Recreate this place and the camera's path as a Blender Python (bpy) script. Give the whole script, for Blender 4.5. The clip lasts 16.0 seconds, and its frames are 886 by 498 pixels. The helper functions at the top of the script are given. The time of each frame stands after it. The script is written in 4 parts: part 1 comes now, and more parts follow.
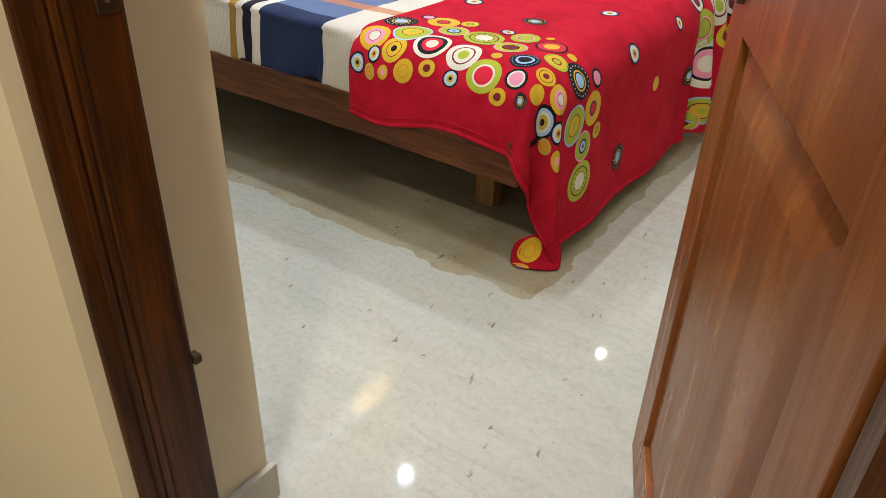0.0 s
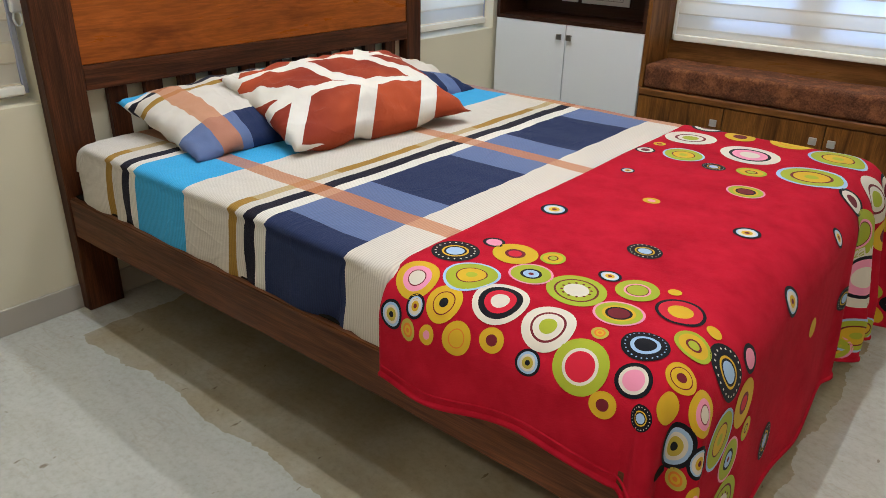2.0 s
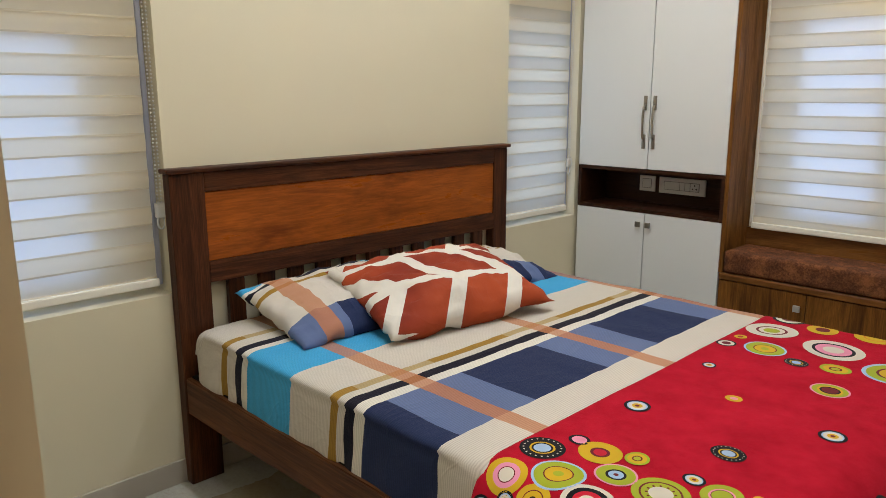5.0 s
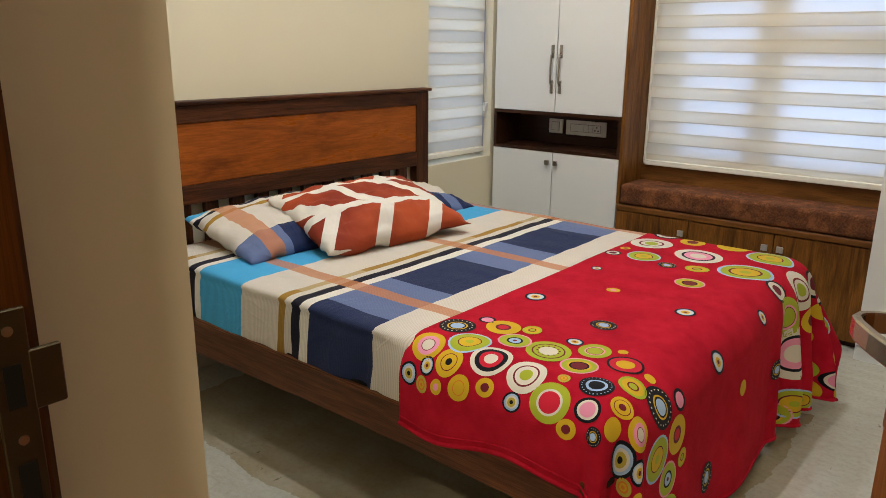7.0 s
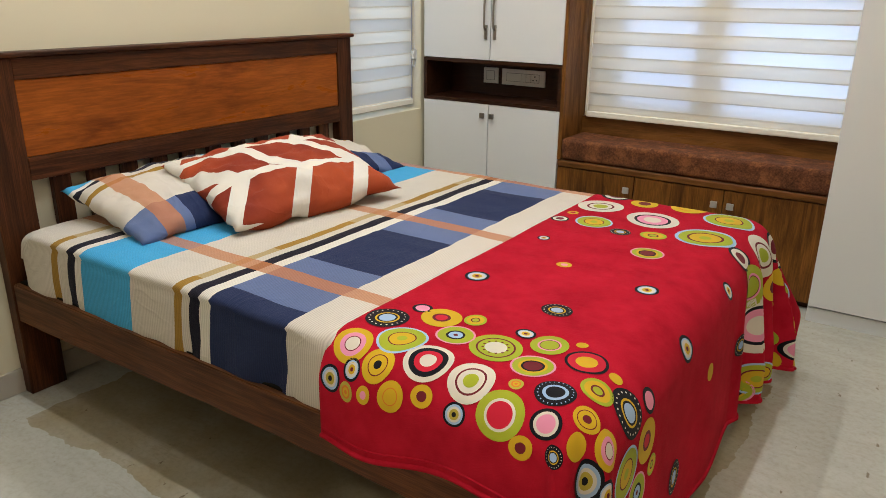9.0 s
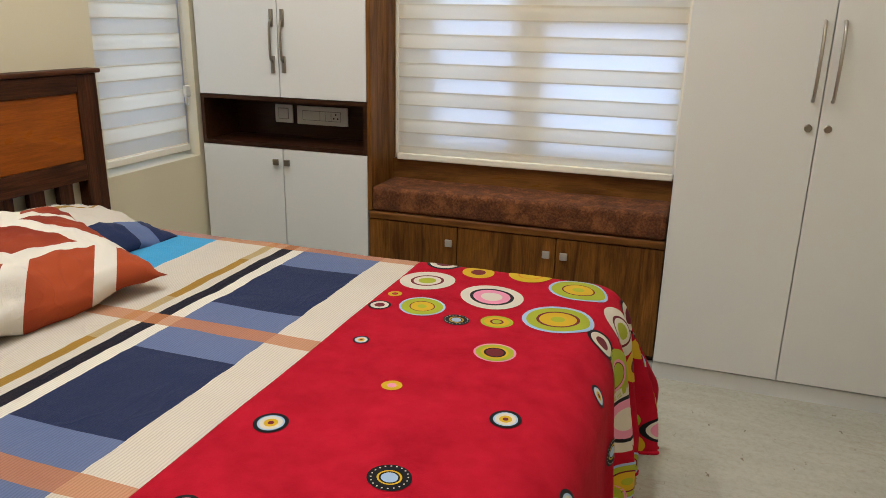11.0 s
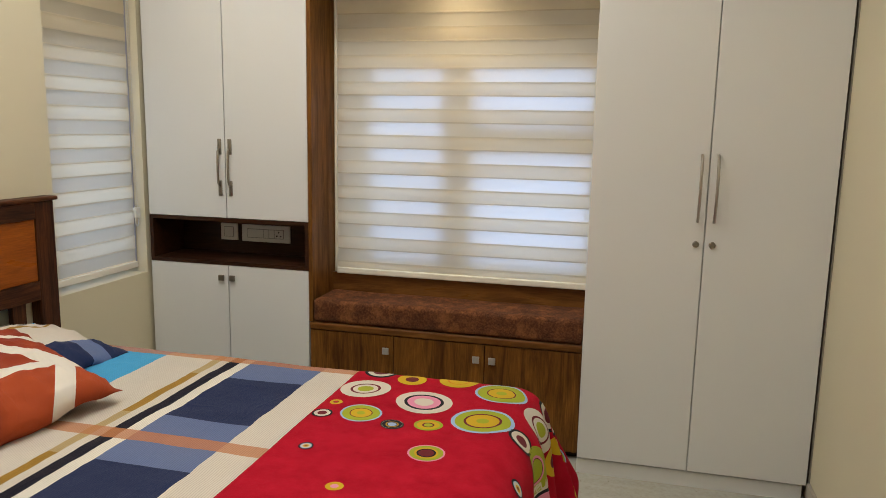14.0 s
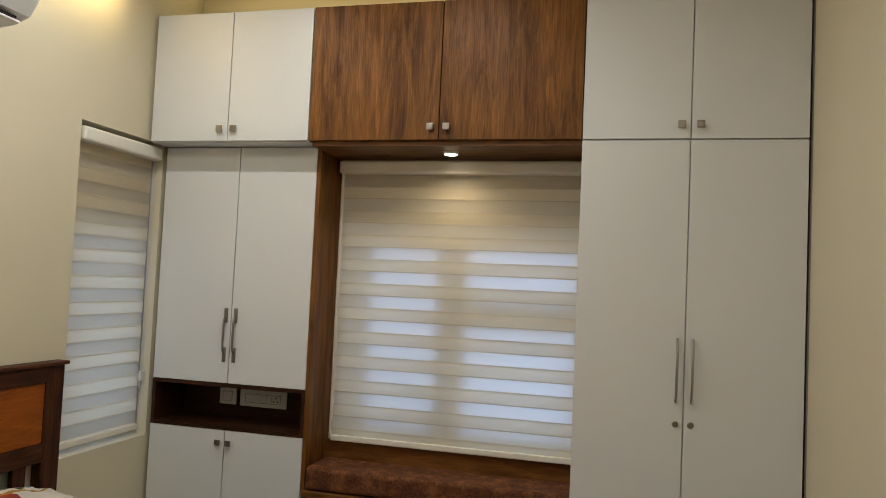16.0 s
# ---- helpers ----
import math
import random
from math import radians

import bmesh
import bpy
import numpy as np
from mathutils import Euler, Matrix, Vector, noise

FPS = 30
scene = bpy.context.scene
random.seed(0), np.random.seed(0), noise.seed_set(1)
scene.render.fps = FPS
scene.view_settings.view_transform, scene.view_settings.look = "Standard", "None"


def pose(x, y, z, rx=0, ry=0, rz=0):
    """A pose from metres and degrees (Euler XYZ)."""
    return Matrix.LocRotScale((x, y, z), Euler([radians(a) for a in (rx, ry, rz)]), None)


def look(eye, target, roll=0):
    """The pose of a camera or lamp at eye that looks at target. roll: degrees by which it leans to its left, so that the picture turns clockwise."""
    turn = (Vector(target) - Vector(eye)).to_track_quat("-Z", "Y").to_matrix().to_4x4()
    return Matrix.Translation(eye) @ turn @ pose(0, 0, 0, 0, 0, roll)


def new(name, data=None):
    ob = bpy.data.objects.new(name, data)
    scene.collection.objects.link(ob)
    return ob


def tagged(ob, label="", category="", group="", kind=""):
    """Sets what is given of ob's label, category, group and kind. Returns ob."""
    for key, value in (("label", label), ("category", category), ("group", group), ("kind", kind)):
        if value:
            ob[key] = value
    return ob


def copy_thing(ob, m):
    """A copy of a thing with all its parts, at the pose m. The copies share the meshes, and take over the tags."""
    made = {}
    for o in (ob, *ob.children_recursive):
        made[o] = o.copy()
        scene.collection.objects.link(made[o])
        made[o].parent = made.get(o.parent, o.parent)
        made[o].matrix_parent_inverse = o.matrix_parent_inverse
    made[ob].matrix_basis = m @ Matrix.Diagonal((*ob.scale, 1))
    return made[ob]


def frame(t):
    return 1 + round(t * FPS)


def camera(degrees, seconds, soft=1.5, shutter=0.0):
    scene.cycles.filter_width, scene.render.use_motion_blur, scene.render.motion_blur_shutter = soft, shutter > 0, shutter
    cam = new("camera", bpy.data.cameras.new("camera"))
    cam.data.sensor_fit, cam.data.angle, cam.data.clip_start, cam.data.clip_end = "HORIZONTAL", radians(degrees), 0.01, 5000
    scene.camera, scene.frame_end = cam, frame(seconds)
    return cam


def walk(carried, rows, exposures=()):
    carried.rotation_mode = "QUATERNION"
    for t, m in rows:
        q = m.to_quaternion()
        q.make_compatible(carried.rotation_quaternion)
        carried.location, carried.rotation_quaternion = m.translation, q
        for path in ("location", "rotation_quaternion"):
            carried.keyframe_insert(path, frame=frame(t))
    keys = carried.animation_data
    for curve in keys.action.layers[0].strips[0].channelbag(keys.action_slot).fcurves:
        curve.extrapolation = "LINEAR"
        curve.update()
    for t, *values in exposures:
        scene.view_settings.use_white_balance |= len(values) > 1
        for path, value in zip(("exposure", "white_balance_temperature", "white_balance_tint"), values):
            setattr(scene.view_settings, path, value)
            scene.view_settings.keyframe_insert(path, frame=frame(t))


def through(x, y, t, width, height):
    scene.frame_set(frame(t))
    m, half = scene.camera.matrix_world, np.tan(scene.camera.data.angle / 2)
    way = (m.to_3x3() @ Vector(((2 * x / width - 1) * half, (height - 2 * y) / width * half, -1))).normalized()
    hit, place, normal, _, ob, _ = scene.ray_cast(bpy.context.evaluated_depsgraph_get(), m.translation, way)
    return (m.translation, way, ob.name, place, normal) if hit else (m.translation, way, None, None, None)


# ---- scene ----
cam = camera(62.1, 16.0, soft=0.55)
EXPOSURE = [(0.0, 0.2, 5400, 8), (1.0, 0.18, 5400, 8), (1.5, 0.05, 5450, 9), (2.5, -0.32, 5550, 9), (3.5, -0.4, 5830, 8), (4.2, -0.45, 5880, 8), (6.3, -0.5, 5930, 9.5), (7.0, -0.4, 6080, 9.5), (7.5, -0.04, 6100, 8), (8.5, -0.08, 6050, 9.5), (9.0, -0.25, 6000, 9), (10.0, -0.35, 6000, 9), (12.5, -0.47, 6420, 10), (14.0, -0.6, 6420, 9), (14.5, -0.67, 6350, 8), (15.0, -0.68, 6350, 8), (15.5, -0.7, 6300, 8), (15.8, -0.85, 6300, 8), (16.0, -1.04, 6300, 8)]
PATH = [
    (0, (0.076, 0.179, 1.141), (-0.884, 1.585, 0.092), 2.0),
    (0.5, (-0.05, 0.317, 1.165), (-1.006, 1.753, 0.154), 1.7),
    (1, (-0.189, 0.45, 1.194), (-1.172, 1.903, 0.234), 1.3),
    (1.5, (-0.32, 0.647, 1.197), (-1.373, 2.088, 0.296), 1.1),
    (2, (-0.417, 0.792, 1.215), (-1.557, 2.209, 0.383), 1.2),
    (2.5, (-0.508, 0.898, 1.248), (-1.722, 2.294, 0.488), 1.2),
    (3, (-0.538, 0.933, 1.275), (-1.824, 2.308, 0.602), 0.8),
    (3.5, (-0.5, 0.902, 1.297), (-1.854, 2.25, 0.706), 0.2),
    (4, (-0.439, 0.855, 1.327), (-1.853, 2.177, 0.824), -0.2),
    (4.2, (-0.417, 0.828, 1.339), (-1.848, 2.146, 0.874), -0.3),
    (6.3, (-0.259, 0.512, 1.336), (-1.541, 1.986, 0.907), 0.1),
    (6.5, (-0.229, 0.498, 1.325), (-1.493, 1.979, 0.87), 0.2),
    (7, (-0.115, 0.427, 1.303), (-1.341, 1.915, 0.773), 0.5),
    (7.5, (-0.01, 0.339, 1.289), (-1.205, 1.831, 0.701), 0.4),
    (8, (-0.004, 0.364, 1.29), (-1.17, 1.863, 0.662), 0.2),
    (8.5, (-0.146, 0.525, 1.271), (-1.263, 2.054, 0.627), 0.3),
    (9, (-0.304, 0.688, 1.276), (-1.362, 2.254, 0.62), 0.6),
    (9.5, (-0.44, 0.956, 1.264), (-1.449, 2.559, 0.62), 1.1),
    (10, (-0.525, 1.144, 1.28), (-1.423, 2.818, 0.652), 1.2),
    (10.2, (-0.56, 1.204, 1.282), (-1.395, 2.913, 0.663), 1.3),
    (12.3, (-0.533, 1.203, 1.304), (-1.006, 3.065, 0.746), 0.4),
    (12.5, (-0.516, 1.176, 1.312), (-0.994, 3.041, 0.77), 0.4),
    (13, (-0.48, 1.114, 1.337), (-0.963, 2.993, 0.852), 0.5),
    (13.5, (-0.475, 1.065, 1.362), (-0.959, 2.963, 0.954), 0.7),
    (14, (-0.473, 0.983, 1.386), (-0.958, 2.896, 1.061), 1.1),
    (14.5, (-0.449, 0.89, 1.408), (-0.934, 2.816, 1.175), 1.6),
    (15, (-0.438, 0.834, 1.432), (-0.924, 2.77, 1.309), 2.0),
    (15.5, (-0.431, 0.808, 1.459), (-0.923, 2.746, 1.45), 2.3),
    (16, (-0.411, 0.805, 1.478), (-0.908, 2.74, 1.574), 2.6),
]
walk(cam, [(t, look(eye, target, roll)) for t, eye, target, roll in PATH], EXPOSURE)


# ---- light ----
world = bpy.data.worlds.new("sky")
scene.world = world
world.use_nodes = True
wn = world.node_tree.nodes
sky = wn.new("ShaderNodeTexSky")
sky.sky_type, sky.sun_disc, sky.sun_elevation, sky.sun_rotation = "NISHITA", False, radians(40), radians(200)
world.node_tree.links.new(sky.outputs[0], wn["Background"].inputs[0])
wn["Background"].inputs[1].default_value = 0.08

LAMP_W = 14.5
# the last downlight is an unseen extra that brightens the bed's near side
LAMPS = [(-2.1, 1.9), (-2.1, 3.0), (-1.27, 1.9), (-1.27, 3.0), (-0.6, 1.05)]
CEIL = 2.95


def lamp(name, kind, place, power, colour, size=0.1, aim=None, spread=180):
    data = bpy.data.lights.new(name, kind)
    data.energy, data.color = power, colour
    if kind == "AREA":
        data.shape, data.size, data.spread = "DISK", size, radians(spread)
    elif kind == "SPOT":
        data.spot_size, data.spot_blend, data.shadow_soft_size = radians(spread), 1.0, size
    else:
        data.shadow_soft_size = size
    ob = new(name, data)
    ob.matrix_world = look(place, aim or (place[0], place[1] + 0.0001, place[2] - 1))
    return ob


for lx, ly in LAMPS:
    lamp("downlight_lamp", "AREA", (lx, ly, CEIL - 0.028), LAMP_W, (1.0, 0.965, 0.91), 0.036)
lamp("bay_spot_lamp", "SPOT", (-1.22, 4.02, 2.062), 19.0, (1.0, 0.82, 0.58), 0.024, (-1.2, 4.07, 1.0), 150)
strip = lamp("loft_strip_lamp", "AREA", (-1.3, 4.06, 2.745), 3.8, (1.0, 0.76, 0.34), 0.1, (-1.3, 4.0601, 3.2))
strip.data.shape, strip.data.size, strip.data.size_y = "RECTANGLE", 2.5, 0.04
# unseen lamp, added to make the warm patch high on the west wall
wall_patch = lamp("wall_patch_lamp", "AREA", (-2.52, 3.2, 2.9), 9.0, (1.0, 0.72, 0.3), 0.1, (-2.69, 3.2, 2.78), 75)
wall_patch.data.shape, wall_patch.data.size, wall_patch.data.size_y = "RECTANGLE", 0.7, 0.04
lamp("hall_lamp", "AREA", (0.1, -0.5, 2.75), 42.0, (1.0, 0.81, 0.56), 0.2)


# ---- materials ----
def mat(name, base, rough=0.5, metal=0.0, spec=0.5):
    m = bpy.data.materials.new(name)
    m.use_nodes = True
    b = m.node_tree.nodes["Principled BSDF"]
    b.inputs["Base Color"].default_value = (*base, 1)
    b.inputs["Roughness"].default_value = rough
    b.inputs["Metallic"].default_value = metal
    b.inputs["Specular IOR Level"].default_value = spec
    return m


def node(m, kind, **values):
    n = m.node_tree.nodes.new(kind)
    for key, value in values.items():
        n.inputs[key.replace("_", " ")].default_value = value
    return n


def link(m, a, b):
    m.node_tree.links.new(a, b)


def coords(m, scale=(1, 1, 1), turn=(0, 0, 0)):
    tc = m.node_tree.nodes.new("ShaderNodeTexCoord")
    mp = m.node_tree.nodes.new("ShaderNodeMapping")
    mp.inputs["Scale"].default_value = scale
    mp.inputs["Rotation"].default_value = turn
    link(m, tc.outputs["Object"], mp.inputs["Vector"])
    return mp.outputs["Vector"]


def ramp(m, fac, stops, mode="LINEAR"):
    r = m.node_tree.nodes.new("ShaderNodeValToRGB")
    r.color_ramp.interpolation = mode
    e = r.color_ramp.elements
    while len(e) < len(stops):
        e.new(0.5)
    for k, (p, c) in enumerate(stops):
        e[k].position, e[k].color = p, (*c, 1)
    link(m, fac, r.inputs["Fac"])
    return r.outputs["Color"]


def mix(m, fac, a, b, blend="MIX"):
    n = m.node_tree.nodes.new("ShaderNodeMix")
    n.data_type, n.blend_type = "RGBA", blend
    for value, slot in ((fac, n.inputs[0]), (a, n.inputs[6]), (b, n.inputs[7])):
        if isinstance(value, (int, float)):
            slot.default_value = value
        elif isinstance(value, tuple):
            slot.default_value = (*value, 1)
        else:
            link(m, value, slot)
    return n.outputs[2]


def bump(m, height, strength=0.2, distance=0.002):
    n = node(m, "ShaderNodeBump", Strength=strength, Distance=distance)
    link(m, height, n.inputs["Height"])
    link(m, n.outputs[0], m.node_tree.nodes["Principled BSDF"].inputs["Normal"])


def noise_tex(m, vec, scale, detail=4.0, rough=0.55):
    n = node(m, "ShaderNodeTexNoise", Scale=scale, Detail=detail, Roughness=rough)
    link(m, vec, n.inputs["Vector"])
    return n.outputs["Fac"]


def bsdf(m):
    return m.node_tree.nodes["Principled BSDF"].inputs


def wood(name, dark, light, grain="z", rough=0.35, fine=1.0, pores=0.35):
    """Grain runs along one axis: long streaks, fine pores, and slow shifts of tone."""
    m = mat(name, light, rough, 0, 0.2)
    k = "xyz".index(grain)
    def stretched(a, b):
        s = [a, a, a]
        s[k] = b
        return coords(m, s)
    tone = noise_tex(m, stretched(9 * fine, 1.1), 1.0, 5, 0.6)
    tone_v = stretched(22 * fine, 2.2)
    sn = node(m, "ShaderNodeTexNoise", Scale=1.0, Detail=6.0, Roughness=0.65, Distortion=1.2)
    link(m, tone_v, sn.inputs["Vector"])
    streak = sn.outputs["Fac"]
    pore = noise_tex(m, stretched(260 * fine, 9), 1.0, 3, 0.7)
    base = ramp(m, tone, [(0.3, dark), (0.7, light)])
    base = mix(m, 0.55, base, ramp(m, streak, [(0.36, dark), (0.62, light)]), "MIX")
    base = mix(m, pores, base, ramp(m, pore, [(0.42, (0.35, 0.3, 0.28)), (0.6, (1, 1, 1))]), "MULTIPLY")
    link(m, base, bsdf(m)["Base Color"])
    r = ramp(m, streak, [(0.3, (rough + 0.12,) * 3), (0.7, (rough - 0.06,) * 3)])
    link(m, r, bsdf(m)["Roughness"])
    bump(m, pore, 0.12, 0.001)
    return m


def painted(name, base, rough, mottled=0.04, lump=0.08):
    m = mat(name, base, rough)
    v = coords(m)
    slow = noise_tex(m, v, 1.7, 4)
    fine = noise_tex(m, v, 90, 3)
    c = mix(m, slow, tuple(x * (1 - mottled) for x in base), tuple(min(1, x * (1 + mottled)) for x in base))
    link(m, c, bsdf(m)["Base Color"])
    bump(m, fine, lump, 0.001)
    return m


M = {}
M["wall"] = painted("cream_wall_paint", (0.66, 0.6, 0.44), 0.55)
M["hallwall"] = painted("hall_wall_paint", (0.62, 0.54, 0.40), 0.65)
M["ceiling"] = painted("ceiling_paint", (0.82, 0.8, 0.74), 0.7)
M["white"] = painted("white_laminate", (0.69, 0.695, 0.69), 0.3, 0.02, 0.03)
M["offwhite"] = painted("offwhite_plastic", (0.78, 0.75, 0.66), 0.4, 0.01, 0.02)
M["plate"] = mat("switch_plastic", (0.74, 0.72, 0.66), 0.35)
M["plateline"] = mat("switch_gap", (0.22, 0.2, 0.17), 0.5)
M["gap"] = mat("dark_gap", (0.012, 0.01, 0.008), 0.9, 0, 0.1)
M["dark"] = wood("dark_stained_wood", (0.014, 0.004, 0.0014), (0.13, 0.041, 0.013), "z", 0.42, 1.5, 0.65)
M["darkh"] = wood("dark_stained_wood_level", (0.014, 0.004, 0.0014), (0.13, 0.041, 0.013), "y", 0.42, 1.5, 0.65)
M["rail"] = wood("brown_rail_wood", (0.04, 0.013, 0.004), (0.17, 0.057, 0.015), "x", 0.45, 1.3, 0.6)
M["panel"] = wood("orange_teak_panel", (0.15, 0.033, 0.004), (0.42, 0.112, 0.012), "y", 0.3, 0.55, 0.35)
M["lam"] = wood("walnut_laminate", (0.045, 0.014, 0.0025), (0.3, 0.124, 0.021), "z", 0.45, 0.75, 0.45)
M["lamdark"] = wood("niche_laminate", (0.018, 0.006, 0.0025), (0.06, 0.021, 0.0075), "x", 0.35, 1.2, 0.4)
M["lamh"] = wood("walnut_laminate_level", (0.06, 0.02, 0.004), (0.26, 0.11, 0.027), "x", 0.32, 0.8, 0.3)
M["doorwood"] = wood("teak_door", (0.15, 0.045, 0.01), (0.33, 0.12, 0.03), "z", 0.28, 0.9, 0.25)
M["frame"] = wood("teak_door_frame", (0.012, 0.0036, 0.0008), (0.105, 0.034, 0.005), "z", 0.35, 1.3, 0.5)
M["pale"] = wood("pale_timber", (0.2, 0.1, 0.03), (0.38, 0.21, 0.08), "z", 0.6)
M["channel"] = mat("grey_blue_aluminium", (0.36, 0.37, 0.45), 0.4, 0.3)
M["nickel"] = mat("bright_satin_nickel", (0.62, 0.6, 0.56), 0.4, 0.7)
M["steel"] = mat("brushed_steel", (0.45, 0.43, 0.4), 0.28, 1.0)
M["lever"] = mat("worn_nickel_lever", (0.4, 0.34, 0.27), 0.22, 1.0)
M["pewter"] = mat("satin_nickel", (0.33, 0.3, 0.26), 0.35, 1.0)
M["bronze"] = mat("dark_bronze_plate", (0.14, 0.1, 0.065), 0.3, 0.9)
M["brass"] = mat("dull_strike_steel", (0.09, 0.07, 0.04), 0.45, 1.0)
M["chrome"] = mat("bright_chrome", (0.75, 0.74, 0.72), 0.12, 1.0)
M["chain"] = mat("bead_chain_plastic", (0.66, 0.66, 0.64), 0.4)
M["clear"] = mat("clear_plastic", (0.7, 0.72, 0.72), 0.15)
M["skirting"] = painted("grey_stone_skirting", (0.42, 0.38, 0.32), 0.35, 0.12, 0.1)


def stone_floor():
    m = mat("polished_stone", (0.5, 0.485, 0.425), 0.16, 0, 0.38)
    v = coords(m, (1, 1, 1), (0, 0, 0.5))
    vein = coords(m, (3.0, 14.0, 6.0), (0, 0, 0.62))
    slow = noise_tex(m, v, 1.3, 5)
    streak = noise_tex(m, vein, 1.6, 6, 0.65)
    grain = noise_tex(m, v, 55, 5, 0.7)
    c = ramp(m, slow, [(0.3, (0.385, 0.374, 0.317)), (0.7, (0.48, 0.473, 0.421))])
    c = mix(m, 0.5, c, ramp(m, streak, [(0.35, (0.365, 0.349, 0.288)), (0.6, (0.49, 0.483, 0.43))]))
    c = mix(m, 0.4, c, ramp(m, grain, [(0.3, (0.33, 0.312, 0.25)), (0.5, (0.47, 0.461, 0.406)), (0.72, (0.55, 0.54, 0.487))]))
    # thin rusty veins that run one way, and scattered pits
    line = node(m, "ShaderNodeTexNoise", Scale=1.0, Detail=5.0, Roughness=0.6, Distortion=0.6)
    link(m, coords(m, (2.2, 9.0, 1.0), (0, 0, 0.9)), line.inputs["Vector"])
    thin = ramp(m, line.outputs["Fac"], [(0.485, (0, 0, 0)), (0.5, (0.22, 0.22, 0.22)), (0.515, (0, 0, 0))])
    gate = ramp(m, noise_tex(m, v, 2.6, 2), [(0.45, (0, 0, 0)), (0.62, (1, 1, 1))])
    c = mix(m, mix(m, 1.0, thin, gate, "MULTIPLY"), c, (0.27, 0.2, 0.11))
    spots = noise_tex(m, coords(m, (34, 15, 20), (0, 0, 0.9)), 1.0, 3, 0.6)
    c = mix(m, ramp(m, spots, [(0.677, (0, 0, 0)), (0.72, (0.75, 0.75, 0.75))]), c, (0.17, 0.13, 0.08))
    # a brown damp stain with a ragged rim round the foot corner; the same mask paints the bed's shade under it
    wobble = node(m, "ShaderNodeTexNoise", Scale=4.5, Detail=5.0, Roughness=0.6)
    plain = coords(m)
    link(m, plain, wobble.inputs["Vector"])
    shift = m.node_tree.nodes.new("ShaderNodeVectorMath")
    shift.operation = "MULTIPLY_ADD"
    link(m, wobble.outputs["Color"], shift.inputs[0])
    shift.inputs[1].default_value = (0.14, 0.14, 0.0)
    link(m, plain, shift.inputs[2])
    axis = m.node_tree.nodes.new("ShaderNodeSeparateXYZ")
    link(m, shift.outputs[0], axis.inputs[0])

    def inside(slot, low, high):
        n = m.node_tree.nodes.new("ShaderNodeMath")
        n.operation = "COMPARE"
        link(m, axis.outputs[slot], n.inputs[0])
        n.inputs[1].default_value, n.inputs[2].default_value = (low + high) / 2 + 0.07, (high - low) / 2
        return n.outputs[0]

    stain_and_shade = mix(m, 1.0, inside(0, -2.5, -0.63), inside(1, 1.63, 3.2), "MULTIPLY")
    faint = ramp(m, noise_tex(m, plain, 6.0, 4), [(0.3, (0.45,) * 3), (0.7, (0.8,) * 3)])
    c = mix(m, mix(m, 1.0, stain_and_shade, faint, "MULTIPLY"), c, mix(m, 1.0, c, (0.6, 0.47, 0.26), "MULTIPLY"))
    link(m, c, bsdf(m)["Base Color"])
    link(m, ramp(m, grain, [(0.3, (0.06,) * 3), (0.7, (0.02,) * 3)]), bsdf(m)["Roughness"])
    bump(m, slow, 0.03, 0.01)
    return m


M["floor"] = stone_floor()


def fabric(name, base, rough=0.9, weave=420, sheen=0.2, mottled=0.1):
    m = mat(name, base, rough, 0, 0.2)
    v = coords(m)
    slow = noise_tex(m, v, 9, 4)
    fine = noise_tex(m, v, weave, 2)
    c = mix(m, slow, tuple(x * (1 - mottled) for x in base), tuple(min(1, x * (1 + mottled)) for x in base))
    link(m, c, bsdf(m)["Base Color"])
    bsdf(m)["Sheen Weight"].default_value = sheen
    bump(m, fine, 0.25, 0.001)
    return m


def creases(m, size=1.0):
    """Sharp little ridges of handled cotton over slow folds, as a height."""
    n = node(m, "ShaderNodeTexNoise", Scale=5.5 / size, Detail=2.0, Roughness=0.5, Distortion=0.8)
    link(m, coords(m, (1, 0.45, 1), (0, 0, 0.5)), n.inputs["Vector"])
    ridge = ramp(m, n.outputs["Fac"], [(0.38, (0.35,) * 3), (0.47, (0.5,) * 3), (0.5, (0.95,) * 3), (0.53, (0.5,) * 3), (0.64, (0.3,) * 3)])
    slow = noise_tex(m, coords(m, (9, 5, 9)), 1.0 / size, 5, 0.6)
    return mix(m, 0.2, slow, ridge)


# ---- building helpers ----
def box(bm, x0, x1, y0, y1, z0, z1, bev=0.0, seg=2):
    vs = [bm.verts.new((x, y, z)) for x in (x0, x1) for y in (y0, y1) for z in (z0, z1)]
    fs = [bm.faces.new([vs[i] for i in q]) for q in
          ((0, 1, 3, 2), (4, 6, 7, 5), (0, 4, 5, 1), (2, 3, 7, 6), (0, 2, 6, 4), (1, 5, 7, 3))]
    if bev:
        es = {e for q in fs for e in q.edges}
        bmesh.ops.bevel(bm, geom=list(es), offset=bev, segments=seg, affect="EDGES", profile=0.6)
    return bm


def boxes(*many, bev=0.0, seg=2):
    bm = bmesh.new()
    for b in many:
        box(bm, *b, bev=bev, seg=seg)
    return bm


